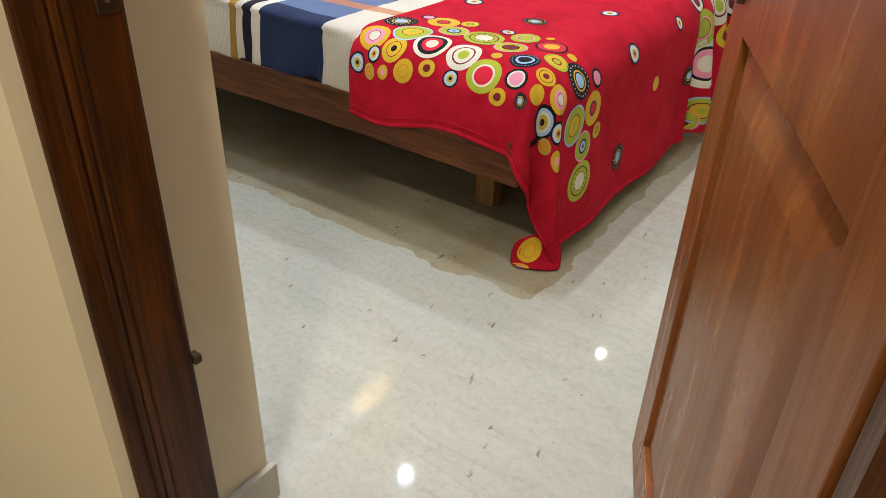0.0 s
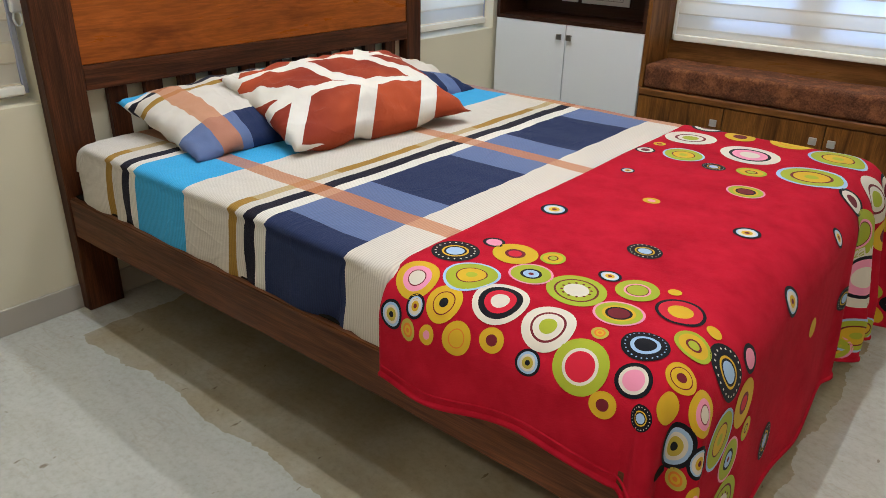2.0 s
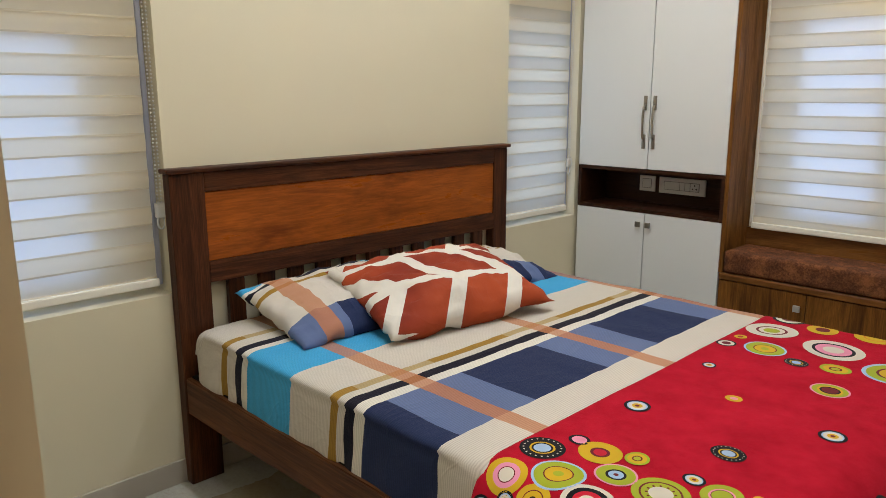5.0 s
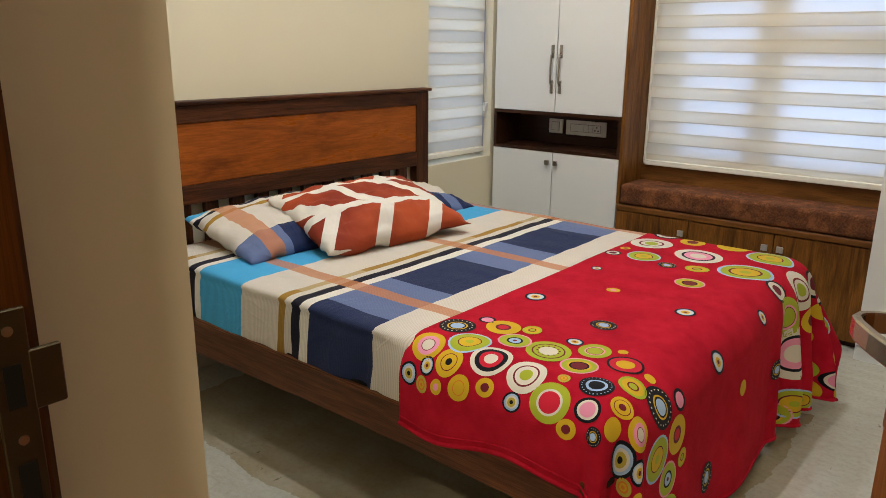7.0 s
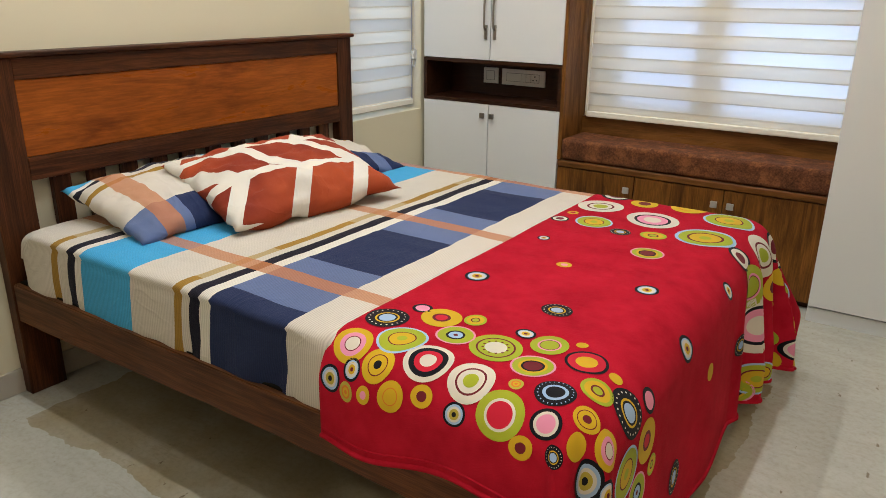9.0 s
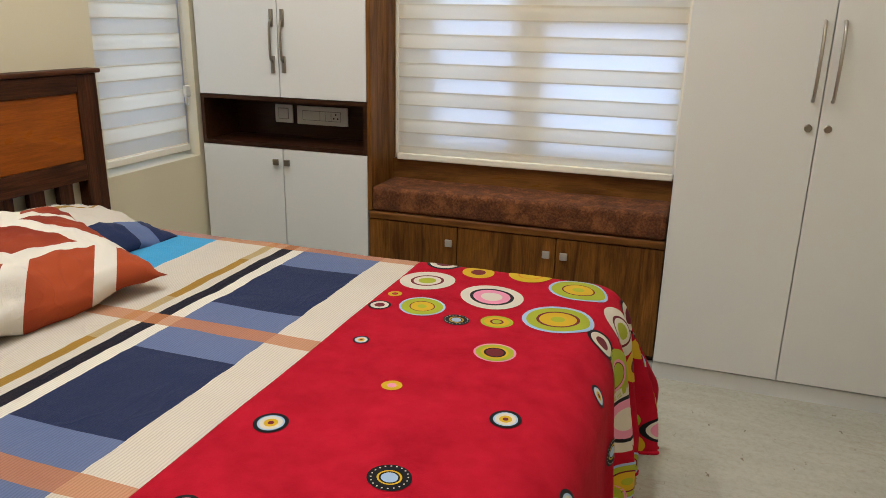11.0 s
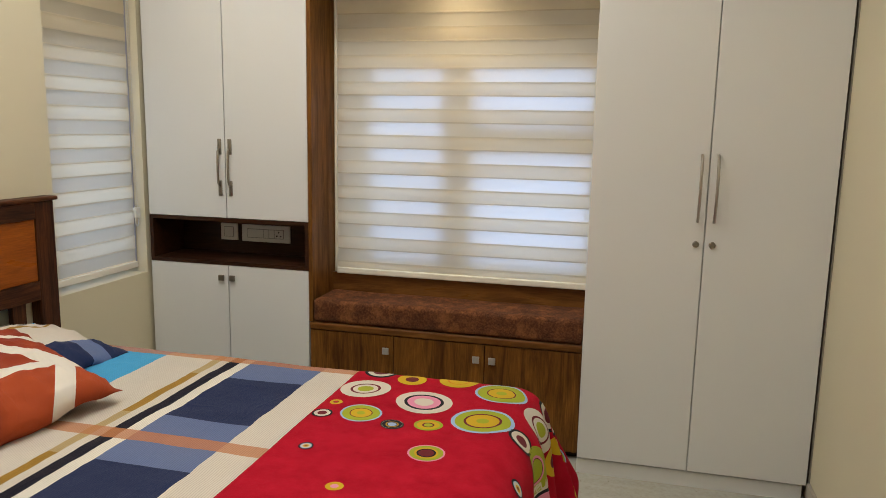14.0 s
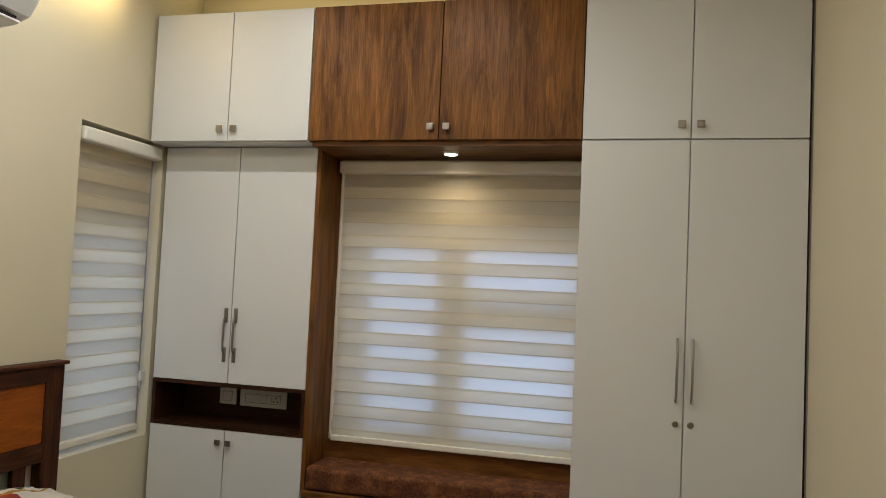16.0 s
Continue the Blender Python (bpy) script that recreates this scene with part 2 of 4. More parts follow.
def tube(bm, pts, radius, sides=10, flat=1.0):
    """A round bar through the points; flat squeezes it along its second side."""
    rings = []
    n = len(pts)
    pts = [Vector(p) for p in pts]
    side = None
    for i, p in enumerate(pts):
        d = (pts[min(i + 1, n - 1)] - pts[max(i - 1, 0)]).normalized()
        if side is None:
            side = d.orthogonal().normalized()
        side = (side - d * side.dot(d)).normalized()
        up = d.cross(side)
        r = radius[i] if isinstance(radius, (list, tuple)) else radius
        rings.append([bm.verts.new(p + r * (math.cos(a) * side + flat * math.sin(a) * up))
                      for a in (2 * math.pi * k / sides for k in range(sides))])
    for a, b in zip(rings, rings[1:]):
        for k in range(sides):
            bm.faces.new((a[k], a[(k + 1) % sides], b[(k + 1) % sides], b[k]))
    bm.faces.new(rings[0][::-1])
    bm.faces.new(rings[-1])
    return bm


def disc(bm, centre, axis, radius, depth, sides=24, bev=0.0):
    """A round plate whose axis runs through centre."""
    c, a = Vector(centre), Vector(axis).normalized()
    s = a.orthogonal().normalized()
    u = a.cross(s)
    rows = [(radius, 0.0), (radius, depth)] if not bev else [(radius, 0.0), (radius, depth - bev), (radius - bev, depth)]
    rings = [[bm.verts.new(c + a * h + r * (math.cos(t) * s + math.sin(t) * u)) for t in
              (2 * math.pi * k / sides for k in range(sides))] for r, h in rows]
    for p, q in zip(rings, rings[1:]):
        for k in range(sides):
            bm.faces.new((p[k], p[(k + 1) % sides], q[(k + 1) % sides], q[k]))
    bm.faces.new(rings[0][::-1])
    bm.faces.new(rings[-1])
    return bm


def finish(name, bm, material, smooth=False):
    bmesh.ops.recalc_face_normals(bm, faces=bm.faces)
    me = bpy.data.meshes.new(name)
    bm.to_mesh(me)
    bm.free()
    for m in material if isinstance(material, (list, tuple)) else [material]:
        me.materials.append(m)
    if smooth:
        me.polygons.foreach_set("use_smooth", [True] * len(me.polygons))
    return new(name, me)


def thing(name, place, label, category, group=""):
    ob = new(name)
    ob.location = place
    ob.empty_display_size = 0.1
    return tagged(ob, label, category, group)


def part(name, bm, material, parent, label="", smooth=False):
    ob = finish(name, bm, material, smooth)
    ob.parent = parent
    if parent.type == "EMPTY":
        ob.matrix_parent_inverse = Matrix.Translation(parent.location).inverted()
    if label:
        ob["label"] = label
    return ob


def structure(name, bm, material, label, category):
    return tagged(finish(name, bm, material), label, category, kind="structure")


# ---- the room ----
XW, XE, YN, YF = -2.69, 0.25, 0.78, 4.25      # headboard wall, right wall, near wall, window wall
HX0, HX1, HY0 = -1.9, 1.3, -1.6               # hall
DJ, DH = 0.495, 0.606                           # door frame from hall side to room side
LX = -0.71                                    # reveal beside the door
RX = 0.105
TOP = 3.05
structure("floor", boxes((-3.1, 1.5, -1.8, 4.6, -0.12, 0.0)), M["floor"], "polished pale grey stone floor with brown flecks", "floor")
structure("ceiling", boxes((-3.1, 1.5, -1.8, 4.6, CEIL, TOP)), M["ceiling"], "plain off-white painted ceiling", "ceiling")
WL = (0.98, 1.72, 0.68, 2.11)
WR = (3.42, 3.985, 0.68, 2.11)
xo = XW - 0.2
structure("wall_west", boxes(
    (xo, XW, 0.3, WL[0], 0, CEIL), (xo, XW, WL[1], WR[0], 0, CEIL), (xo, XW, WR[1], YF + 0.2, 0, CEIL),
    (xo, XW, WL[0], WL[1], 0, WL[2]), (xo, XW, WL[0], WL[1], WL[3], CEIL),
    (xo, XW, WR[0], WR[1], 0, WR[2]), (xo, XW, WR[0], WR[1], WR[3], CEIL)),
    M["wall"], "cream painted wall behind the bed with two window recesses", "wall")
WB = (-1.8, -0.6, 0.7, 2.07)
structure("wall_north", boxes(
    (XW, WB[0], YF, YF + 0.2, 0, CEIL), (WB[1], XE, YF, YF + 0.2, 0, CEIL),
    (WB[0], WB[1], YF, YF + 0.2, 0, WB[2]), (WB[0], WB[1], YF, YF + 0.2, WB[3], CEIL)),
    M["wall"], "cream painted window wall behind the fitted cabinets", "wall")
structure("wall_east", boxes((XE, XE + 0.2, DJ, YF + 0.2, 0, CEIL)), M["wall"], "plain cream painted side wall", "wall")
structure("wall_south", boxes((xo, LX, DJ, YN, 0, CEIL), (LX, XE, DJ, YN, 2.14, CEIL), (HX0, -0.612, DJ - 0.02, DJ, 0, CEIL), (-0.612, 0.16, DJ - 0.02, DJ, 2.12, CEIL),
                              (0.16, XE + 0.2, DJ - 0.02, DJ, 0, CEIL)), M["wall"],
          "thick cream painted wall with the door opening", "wall")
structure("wall_hall", boxes((HX0 - 0.1, HX0, HY0, DJ, 0, CEIL), (HX1, HX1 + 0.1, HY0, DJ, 0, CEIL), (HX0, HX1, HY0 - 0.1, HY0, 0, CEIL),
                             (XE + 0.2, HX1, DJ - 0.02, DJ + 0.2, 0, CEIL)),
          M["hallwall"], "plain cream walls of the hall outside", "wall")
sk = 0.085
structure("baseboard", boxes((XW, XW + 0.012, YN, 3.99, 0, sk), (XW, LX, YN, YN + 0.012, 0, sk), (LX, LX + 0.014, DH, YN + 0.012, 0, sk),
                             (XE - 0.014, XE, 0.7, 3.856, 0, sk), bev=0.003),
          M["skirting"], "low grey stone skirting", "baseboard")


# ---- door and its frame ----
def door_frame():
    """Stout posts and head; the hall edge carries three shallow beads."""
    j = -0.603
    bm = boxes((LX, j, DJ, DH, 0, 2.1), (RX, XE, DJ, DH, 0, 2.1), (LX, XE, DJ, DH, 2.1, 2.14), bev=0.005)
    ob = finish("door_frame", bm, M["frame"])
    tagged(ob, "dark varnished teak door frame with beaded edge", "door frame", kind="structure")
    for k in range(3):
        part("bead", boxes((j - 0.002, j + 0.004 - 0.001 * k, DJ + 0.02 + 0.013 * k, DJ + 0.029 + 0.013 * k, 0, 2.098), bev=0.0025), M["frame"], ob)
    s = part("strike_plate", boxes((j - 0.001, j + 0.0025, 0.574, 0.598, 0.953, 1.142), (j - 0.001, j + 0.003, 0.596, 0.617, 1.07, 1.112), bev=0.001, seg=1), M["brass"], ob,
             "dull steel strike plate")
    part("latch_hole", boxes((j, j + 0.003, 0.58, 0.591, 1.075, 1.105), (j, j + 0.003, 0.58, 0.592, 0.98, 1.035)), M["gap"], s)
    for z in (0.966, 1.052, 1.128):
        part("screw", disc(bmesh.new(), (j + 0.0024, 0.586, z), (1, 0, 0), 0.0035, 0.001, 10), M["steel"], s)
    part("stop_bracket", boxes((j - 0.01, j + 0.006, DH - 0.002, DH + 0.01, 0.498, 0.512), bev=0.002, seg=1), M["brass"], ob)
    return ob


door_frame()

def bar(bm, line, half, z0, z1):
    """An upright flat strip along a line in plan, with softened long edges."""
    n, rings = len(line), []
    for i, p in enumerate(line):
        a, c = Vector(line[max(i - 1, 0)]), Vector(line[min(i + 1, n - 1)])
        d = (c - a).normalized()
        o = Vector((-d.y, d.x)) * half
        e = 0.002
        section = [(-1, z0 + e), (-0.6, z0), (0.6, z0), (1, z0 + e), (1, z1 - e), (0.6, z1), (-0.6, z1), (-1, z1 - e)]
        rings.append([bm.verts.new((p[0] + o.x * k, p[1] + o.y * k, z)) for k, z in section])
    for p, q in zip(rings, rings[1:]):
        for k in range(8):
            bm.faces.new((p[k], p[(k + 1) % 8], q[(k + 1) % 8], q[k]))
    bm.faces.new(rings[0][::-1])
    bm.faces.new(rings[-1])
    return bm


HINGE = (0.1, 0.63)
DOOR_TURN = 114.2


def door():
    """Built along +x from the hinge, its hall face towards +y, then swung open."""
    w, th, h = 0.745, 0.035, 2.08
    root = new("door_1")
    tagged(root, "varnished teak panel door standing open into the room", "door", kind="structure")
    st, panels = 0.11, ((0.12, 0.88), (1.12, 1.98))
    bm = boxes((0, st, -th, 0, 0.01, h), (w - st, w, -th, 0, 0.01, h), (st, w - st, -th, 0, 0.01, 0.12),
               (st, w - st, -th, 0, 0.88, 1.12), (st, w - st, -th, 0, 1.98, h), bev=0.003)
    part_ob = finish("leaf", bm, M["doorwood"])
    part_ob.parent = root
    for z0, z1 in panels:
        b = bmesh.new()
        for s in (1, -1):
            y0 = -0.012 if s > 0 else -th + 0.012
            y1 = y0 + s * 0.009
            o = [b.verts.new(v) for v in ((st, y0, z0), (w - st, y0, z0), (w - st, y0, z1), (st, y0, z1))]
            e = 0.07
            i = [b.verts.new(v) for v in ((st + e, y1, z0 + e), (w - st - e, y1, z0 + e), (w - st - e, y1, z1 - e), (st + e, y1, z1 - e))]
            for k in range(4):
                b.faces.new((o[k], o[(k + 1) % 4], i[(k + 1) % 4], i[k]))
            b.faces.new(i)
        p = finish("door_panel", b, M["doorwood"])
        p.parent = root
    hx = w - 0.055
    for s, y in ((1, 0.0), (-1, -th)):
        up = finish("handle_plate", boxes((hx - 0.024, hx + 0.024, min(y, y + s * 0.012), max(y, y + s * 0.012), 1.003, 1.075), bev=0.003), M["bronze"])
        up.parent = root
        b = bar(bmesh.new(), [(hx, y + s * 0.01), (hx, y + s * 0.045), (hx - 0.004, y + s * 0.056), (hx - 0.014, y + s * 0.063), (hx - 0.03, y + s * 0.064),
                              (hx - 0.06, y + s * 0.06), (hx - 0.09, y + s * 0.053), (hx - 0.112, y + s * 0.046)], 0.0045, 1.028, 1.05)
        lever = finish("lever", b, M["lever"])
        lever.parent = up
        lo = finish("lock_plate", boxes((hx - 0.024, hx + 0.024, min(y, y + s * 0.012), max(y, y + s * 0.012), 0.915, 0.985), bev=0.003), M["bronze"])
        lo.parent = root
        b = disc(bmesh.new(), (hx, y + s * 0.012, 0.955), (0, s, 0), 0.009, 0.006, 16, 0.002)
        k = finish("keyhole", b, M["chrome"], False)
        k.parent = lo
    root.matrix_world = pose(HINGE[0], HINGE[1], 0, 0, 0, DOOR_TURN)
    return root


door()


# ---- windows ----
def outside(name, corners, glow):
    bm = bmesh.new()
    bm.faces.new([bm.verts.new(c) for c in corners])
    m = bpy.data.materials.new(name)
    m.use_nodes = True
    n = m.node_tree.nodes
    n.remove(n["Principled BSDF"])
    e = n.new("ShaderNodeEmission")
    e.inputs[0].default_value, e.inputs[1].default_value = (0.5, 0.66, 1.0, 1), glow
    m.node_tree.links.new(e.outputs[0], n["Material Output"].inputs[0])
    return tagged(finish(name, bm, m), "hazy bright daylight outside the window", "backdrop", kind="structure")


outside("backdrop", [(-2.3, YF + 0.9, -0.2), (0.0, YF + 0.9, -0.2), (0.0, YF + 0.9, 2.3), (-2.3, YF + 0.9, 2.3)], 2.85)
outside("backdrop", [(xo - 0.7, 2.5, -0.2), (xo - 0.7, 4.6, -0.2), (xo - 0.7, 4.6, 2.3), (xo - 0.7, 2.5, 2.3)], 2.85)
outside("backdrop", [(xo - 0.7, 0.3, -0.2), (xo - 0.7, 2.49, -0.2), (xo - 0.7, 2.49, 2.3), (xo - 0.7, 0.3, 2.3)], 1.9)
M["glass"] = mat("window_glass", (1, 1, 1), 0.02)
bsdf(M["glass"])["Transmission Weight"].default_value = 1.0
M["pvc"] = mat("window_frame_pvc", (0.5, 0.45, 0.36), 0.4)


def window(name, along, lo, hi, z0, z1, depth, splits, bars, blind_top, label):
    """A frame with mullions at splits, bars as (lo, hi, z, height), and a solid ventilator panel above blind_top."""
    def b(a0, a1, d0, d1, c0, c1):
        return (a0, a1, depth + d0, depth + d1, c0, c1) if along == "x" else (depth - d1, depth - d0, a0, a1, c0, c1)
    f, g = (0.05, 0.05) if along == "y" else (0.065, 0.035)
    bm = boxes(b(lo, lo + f, 0, 0.05, z0, z1), b(hi - f, hi, 0, 0.05, z0, z1), b(lo + f, hi - f, 0, 0.05, z0, z0 + g), b(lo + f, hi - f, 0, 0.05, z1 - g, z1))
    root = structure(name, bm, M["pvc"], label, "window")
    for a0, a1 in splits:
        part("mullion", boxes(b(a0, a1, 0, 0.05, z0 + g, z1 - g)), M["pvc"], root)
    for a0, a1, c0, c1 in bars:
        part("transom", boxes(b(a0, a1, 0.002, 0.048, c0, c1)), M["pvc"], root)
    part("ventilator_panel", boxes(b(lo + f, hi - f, 0.01, 0.04, blind_top, z1 - g)), M["pvc"], root)
    g = part("pane", boxes(b(lo + f, hi - f, 0.02, 0.025, z0 + g, blind_top)), M["glass"], root)
    g.visible_shadow = False
    return root


window("window_1", "x", WB[0], WB[1], WB[2], WB[3], YF + 0.1, [(-1.36, -1.22)], [(-1.22, -0.65, 1.27, 1.4)], 1.66, "two-light window behind the zebra blind")
window("window_2", "y", WR[0], WR[1], WR[2], WR[3], XW - 0.13, [], [], 1.66, "narrow window behind a zebra blind beside the bed")
window("window_3", "y", WL[0], WL[1], WL[2], WL[3], XW - 0.13, [(1.55, 1.67)], [], 1.5, "narrow window behind a zebra blind beside the bed")


def sheer(name, colour, through, blurred):
    """Woven fabric: part of the light scatters back or through, and the share blurred passes softly, so that the window behind shows without edges."""
    m = bpy.data.materials.new(name)
    m.use_nodes = True
    n, l = m.node_tree.nodes, m.node_tree.links
    n.remove(n["Principled BSDF"])
    d, t, p = n.new("ShaderNodeBsdfDiffuse"), n.new("ShaderNodeBsdfTranslucent"), n.new("ShaderNodeBsdfRefraction")
    a, b = n.new("ShaderNodeMixShader"), n.new("ShaderNodeMixShader")
    d.inputs[0].default_value = t.inputs[0].default_value = (*colour, 1)
    p.inputs["Roughness"].default_value, p.inputs["IOR"].default_value = 0.62, 1.6
    a.inputs[0].default_value, b.inputs[0].default_value = through, blurred
    l.new(d.outputs[0], a.inputs[1])
    l.new(t.outputs[0], a.inputs[2])
    l.new(a.outputs[0], b.inputs[1])
    l.new(p.outputs[0], b.inputs[2])
    l.new(b.outputs[0], n["Material Output"].inputs[0])
    return m


M["band"] = sheer("opaque_blind_band", (0.84, 0.74, 0.54), 0.46, 0.08)
M["seam"] = sheer("blind_seam", (0.7, 0.61, 0.45), 0.42, 0.05)
M["fold"] = sheer("blind_fold", (0.78, 0.7, 0.54), 0.48, 0.1)
M["mesh"] = sheer("sheer_blind_band", (0.85, 0.77, 0.6), 0.36, 0.36)


def zebra_blind(name, along, lo, hi, depth, z0, z1, phase, chain, label):
    """Cassette, two fabric layers of opaque and sheer bands, bottom bar, bead chain. depth: where the front fabric hangs; it faces the room."""
    s = -1 if along == "x" else 1
    def b(a0, a1, d0, d1, c0, c1):
        e = sorted((depth + s * d0, depth + s * d1))
        return (a0, a1, *e, c0, c1) if along == "x" else (*e, a0, a1, c0, c1)
    def at(a, d, z):
        return (a, depth + s * d, z) if along == "x" else (depth + s * d, a, z)
    root = thing(name, at((lo + hi) / 2, 0, z0), label, "blind", "zebra blinds")
    part("cassette", boxes(b(lo, hi, -0.012, 0.056, z1 - 0.075, z1 - 0.012), bev=0.014, seg=3), M["offwhite"], root)
    part("bottom_bar", boxes(b(lo + 0.008, hi - 0.008, -0.006, 0.014, z0, z0 + 0.028), bev=0.006, seg=3), M["offwhite"], root)
    if along == "y":
        part("side_channel", boxes(b(hi - 0.006, hi + 0.01, -0.03, -0.006, z0, z1 - 0.076), bev=0.002, seg=1), M["channel"], root, "grey-blue side channel")
    top = z1 - 0.07
    z, pitch = z0 + 0.024 - phase, 0.1186
    while z < top:
        for c0, c1, material, part_name in ((z, z + pitch / 2, M["band"], "opaque_band"), (z + pitch / 2, z + pitch, M["mesh"], "sheer_band")):
            c0, c1 = max(c0, z0 + 0.024), min(c1, top)
            if c1 - c0 > 0.004:
                bm = bmesh.new()
                n = 4
                bow = 0.0025 if part_name == "opaque_band" else -0.001
                cols = []
                for j in range(n + 1):
                    q = j / n
                    d = bow * math.sin(math.pi * q)
                    cols.append((bm.verts.new(at(lo + 0.012, d, c0 + (c1 - c0) * q)), bm.verts.new(at(hi - 0.012, d, c0 + (c1 - c0) * q))))
                for u, v in zip(cols, cols[1:]):
                    bm.faces.new((u[0], u[1], v[1], v[0]))
                part(part_name, bm, material, root, smooth=True)
        z += pitch
    # a stitched seam under each opaque band, and a fainter fold above it
    for part_name, material, lift, c0, c1 in (("band_seams", M["seam"], 0.0, -0.003, 0.0025), ("band_folds", M["fold"], pitch / 2, -0.006, 0.0)):
        bm = bmesh.new()
        z = z0 + 0.024 - phase + lift
        while z < top:
            if z + c0 > z0 + 0.03 and z + c1 < top:
                bm.faces.new([bm.verts.new(at(q, 0.004, z + c)) for q, c in ((lo + 0.014, c0), (hi - 0.014, c0), (hi - 0.014, c1), (lo + 0.014, c1))])
            z += pitch
        part(part_name, bm, material, root)
    if along == "x":
        for q in (lo, hi - 0.012):
            part("side_guide", boxes(b(q, q + 0.012, -0.004, 0.01, z0 + 0.028, z1 - 0.062), bev=0.003), M["offwhite"], root)
    if chain:
        a, low = chain
        bm = bmesh.new()
        z, zs = z1 - 0.08, []
        while z > low:
            zs.append(z)
            z -= 0.012
        for zz in zs:
            for da in (-0.006, 0.006):
                bmesh.ops.create_icosphere(bm, subdivisions=1, radius=0.0035, matrix=Matrix.Translation(at(a + da, 0.02, zz)))
        part("bead_chain", bm, M["chain"], root, "white bead chain")
        t = part("chain_tensioner", boxes(b(a - 0.018, a + 0.018, 0.012, 0.03, low - 0.04, low + 0.012), bev=0.008, seg=3), M["chain"], root, "white chain tensioner")
        part("tensioner_hook", tube(bmesh.new(), [at(a + 0.012 * math.sin(q), 0.02, low - 0.055 - 0.022 * math.cos(q)) for q in [k * 0.5 for k in range(13)]], 0.003, 6), M["clear"], t)
    return root


zebra_blind("zebra_blind", "x", -1.815, -0.628, 4.205, 0.695, 2.075, 0.022, None, "wide cream zebra blind over the window seat, half open")
zebra_blind("zebra_blind", "y", 3.432, 3.972, XW - 0.045, 0.705, 2.1, 0.05, (3.958, 0.98), "narrow cream zebra blind in the recess beside the cabinets")
zebra_blind("zebra_blind", "y", 0.99, 1.698, XW - 0.045, 0.705, 2.1, 0.05, (1.708, 0.975), "cream zebra blind in the recess by the headboard")


# ---- fitted cabinets ----
def knob(parent, x, y, z, s=0.027, metal="pewter"):
    b = tube(bmesh.new(), [(x, y, z), (x, y - 0.014, z)], 0.006, 10)
    box(b, x - s / 2, x + s / 2, y - 0.022, y - 0.012, z - s / 2, z + s / 2, 0.003)
    return part("knob", b, M[metal], parent, "square satin nickel knob")


def front(parent, x0, x1, y, z0, z1, material, name="cabinet_door", g=0.0022):
    return part(name, boxes((x0 + g, x1 - g, y, y + 0.018, z0 + g, z1 - g), bev=0.0012, seg=1), material, parent)


CY, LY = 3.99, 3.858


def plate_handle(parent, x, y, z0, z1):
    """A bowed strip with wide flat ends."""
    b = boxes((x - 0.009, x + 0.009, y - 0.008, y, z0, z0 + 0.07), (x - 0.009, x + 0.009, y - 0.008, y, z1 - 0.07, z1), bev=0.003)
    pts = []
    n = 14
    for k in range(n + 1):
        q = k / n
        pts.append((x, y - 0.006 - 0.017 * math.sin(math.pi * q) ** 0.16, z0 + 0.045 + (z1 - z0 - 0.09) * q))
    tube(b, pts, 0.0055, 8)
    return part("handle", b, M["pewter"], parent, "brushed nickel bow handle", True)


def side_cabinet():
    x0, xm, x1 = -2.672, -2.262, -1.857
    r = thing("side_cabinet", ((x0 + x1) / 2, 4.1, 0), "tall white laminate cabinet with open brown niche", "cabinet")
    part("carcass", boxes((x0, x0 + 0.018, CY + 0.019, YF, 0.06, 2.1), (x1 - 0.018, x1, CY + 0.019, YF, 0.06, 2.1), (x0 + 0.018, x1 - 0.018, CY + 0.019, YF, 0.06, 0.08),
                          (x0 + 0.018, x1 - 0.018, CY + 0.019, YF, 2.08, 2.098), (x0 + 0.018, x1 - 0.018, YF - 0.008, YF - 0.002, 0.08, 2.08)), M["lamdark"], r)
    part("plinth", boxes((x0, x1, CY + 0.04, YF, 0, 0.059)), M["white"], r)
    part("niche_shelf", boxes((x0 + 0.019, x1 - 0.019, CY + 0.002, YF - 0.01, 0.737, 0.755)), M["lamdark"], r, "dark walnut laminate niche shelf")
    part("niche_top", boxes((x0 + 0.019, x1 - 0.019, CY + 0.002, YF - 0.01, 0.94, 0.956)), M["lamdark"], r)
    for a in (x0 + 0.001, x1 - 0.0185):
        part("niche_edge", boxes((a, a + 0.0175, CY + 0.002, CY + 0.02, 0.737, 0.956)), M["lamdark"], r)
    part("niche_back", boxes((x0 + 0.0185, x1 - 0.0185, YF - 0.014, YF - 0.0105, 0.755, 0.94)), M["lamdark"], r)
    for a, b, kx in ((x0, xm, xm - 0.028), (xm, x1, xm + 0.028)):
        d = front(r, a, b, CY, 0.06, 0.737, M["white"])
        knob(d, kx, CY, 0.68)
    for a, b, kx in ((x0, xm, xm - 0.026), (xm, x1, xm + 0.026)):
        d = front(r, a, b, CY, 0.957, 2.098, M["white"])
        plate_handle(d, kx, CY, 1.06, 1.318)


side_cabinet()


def loft(name, x0, xm, x1, z1, material, label, kz=2.158, ko=0.036):
    r = thing(name, ((x0 + x1) / 2, 4.05, 2.1), label, "cabinet", "loft cabinets")
    part("carcass", boxes((x0, x1, LY + 0.019, YF, 2.1, z1)), material, r)
    for a, b, kx in ((x0, xm, xm - ko), (xm, x1, xm + ko)):
        d = front(r, a, b, LY, 2.101, z1, material)
        knob(d, kx, LY, kz, 0.03)


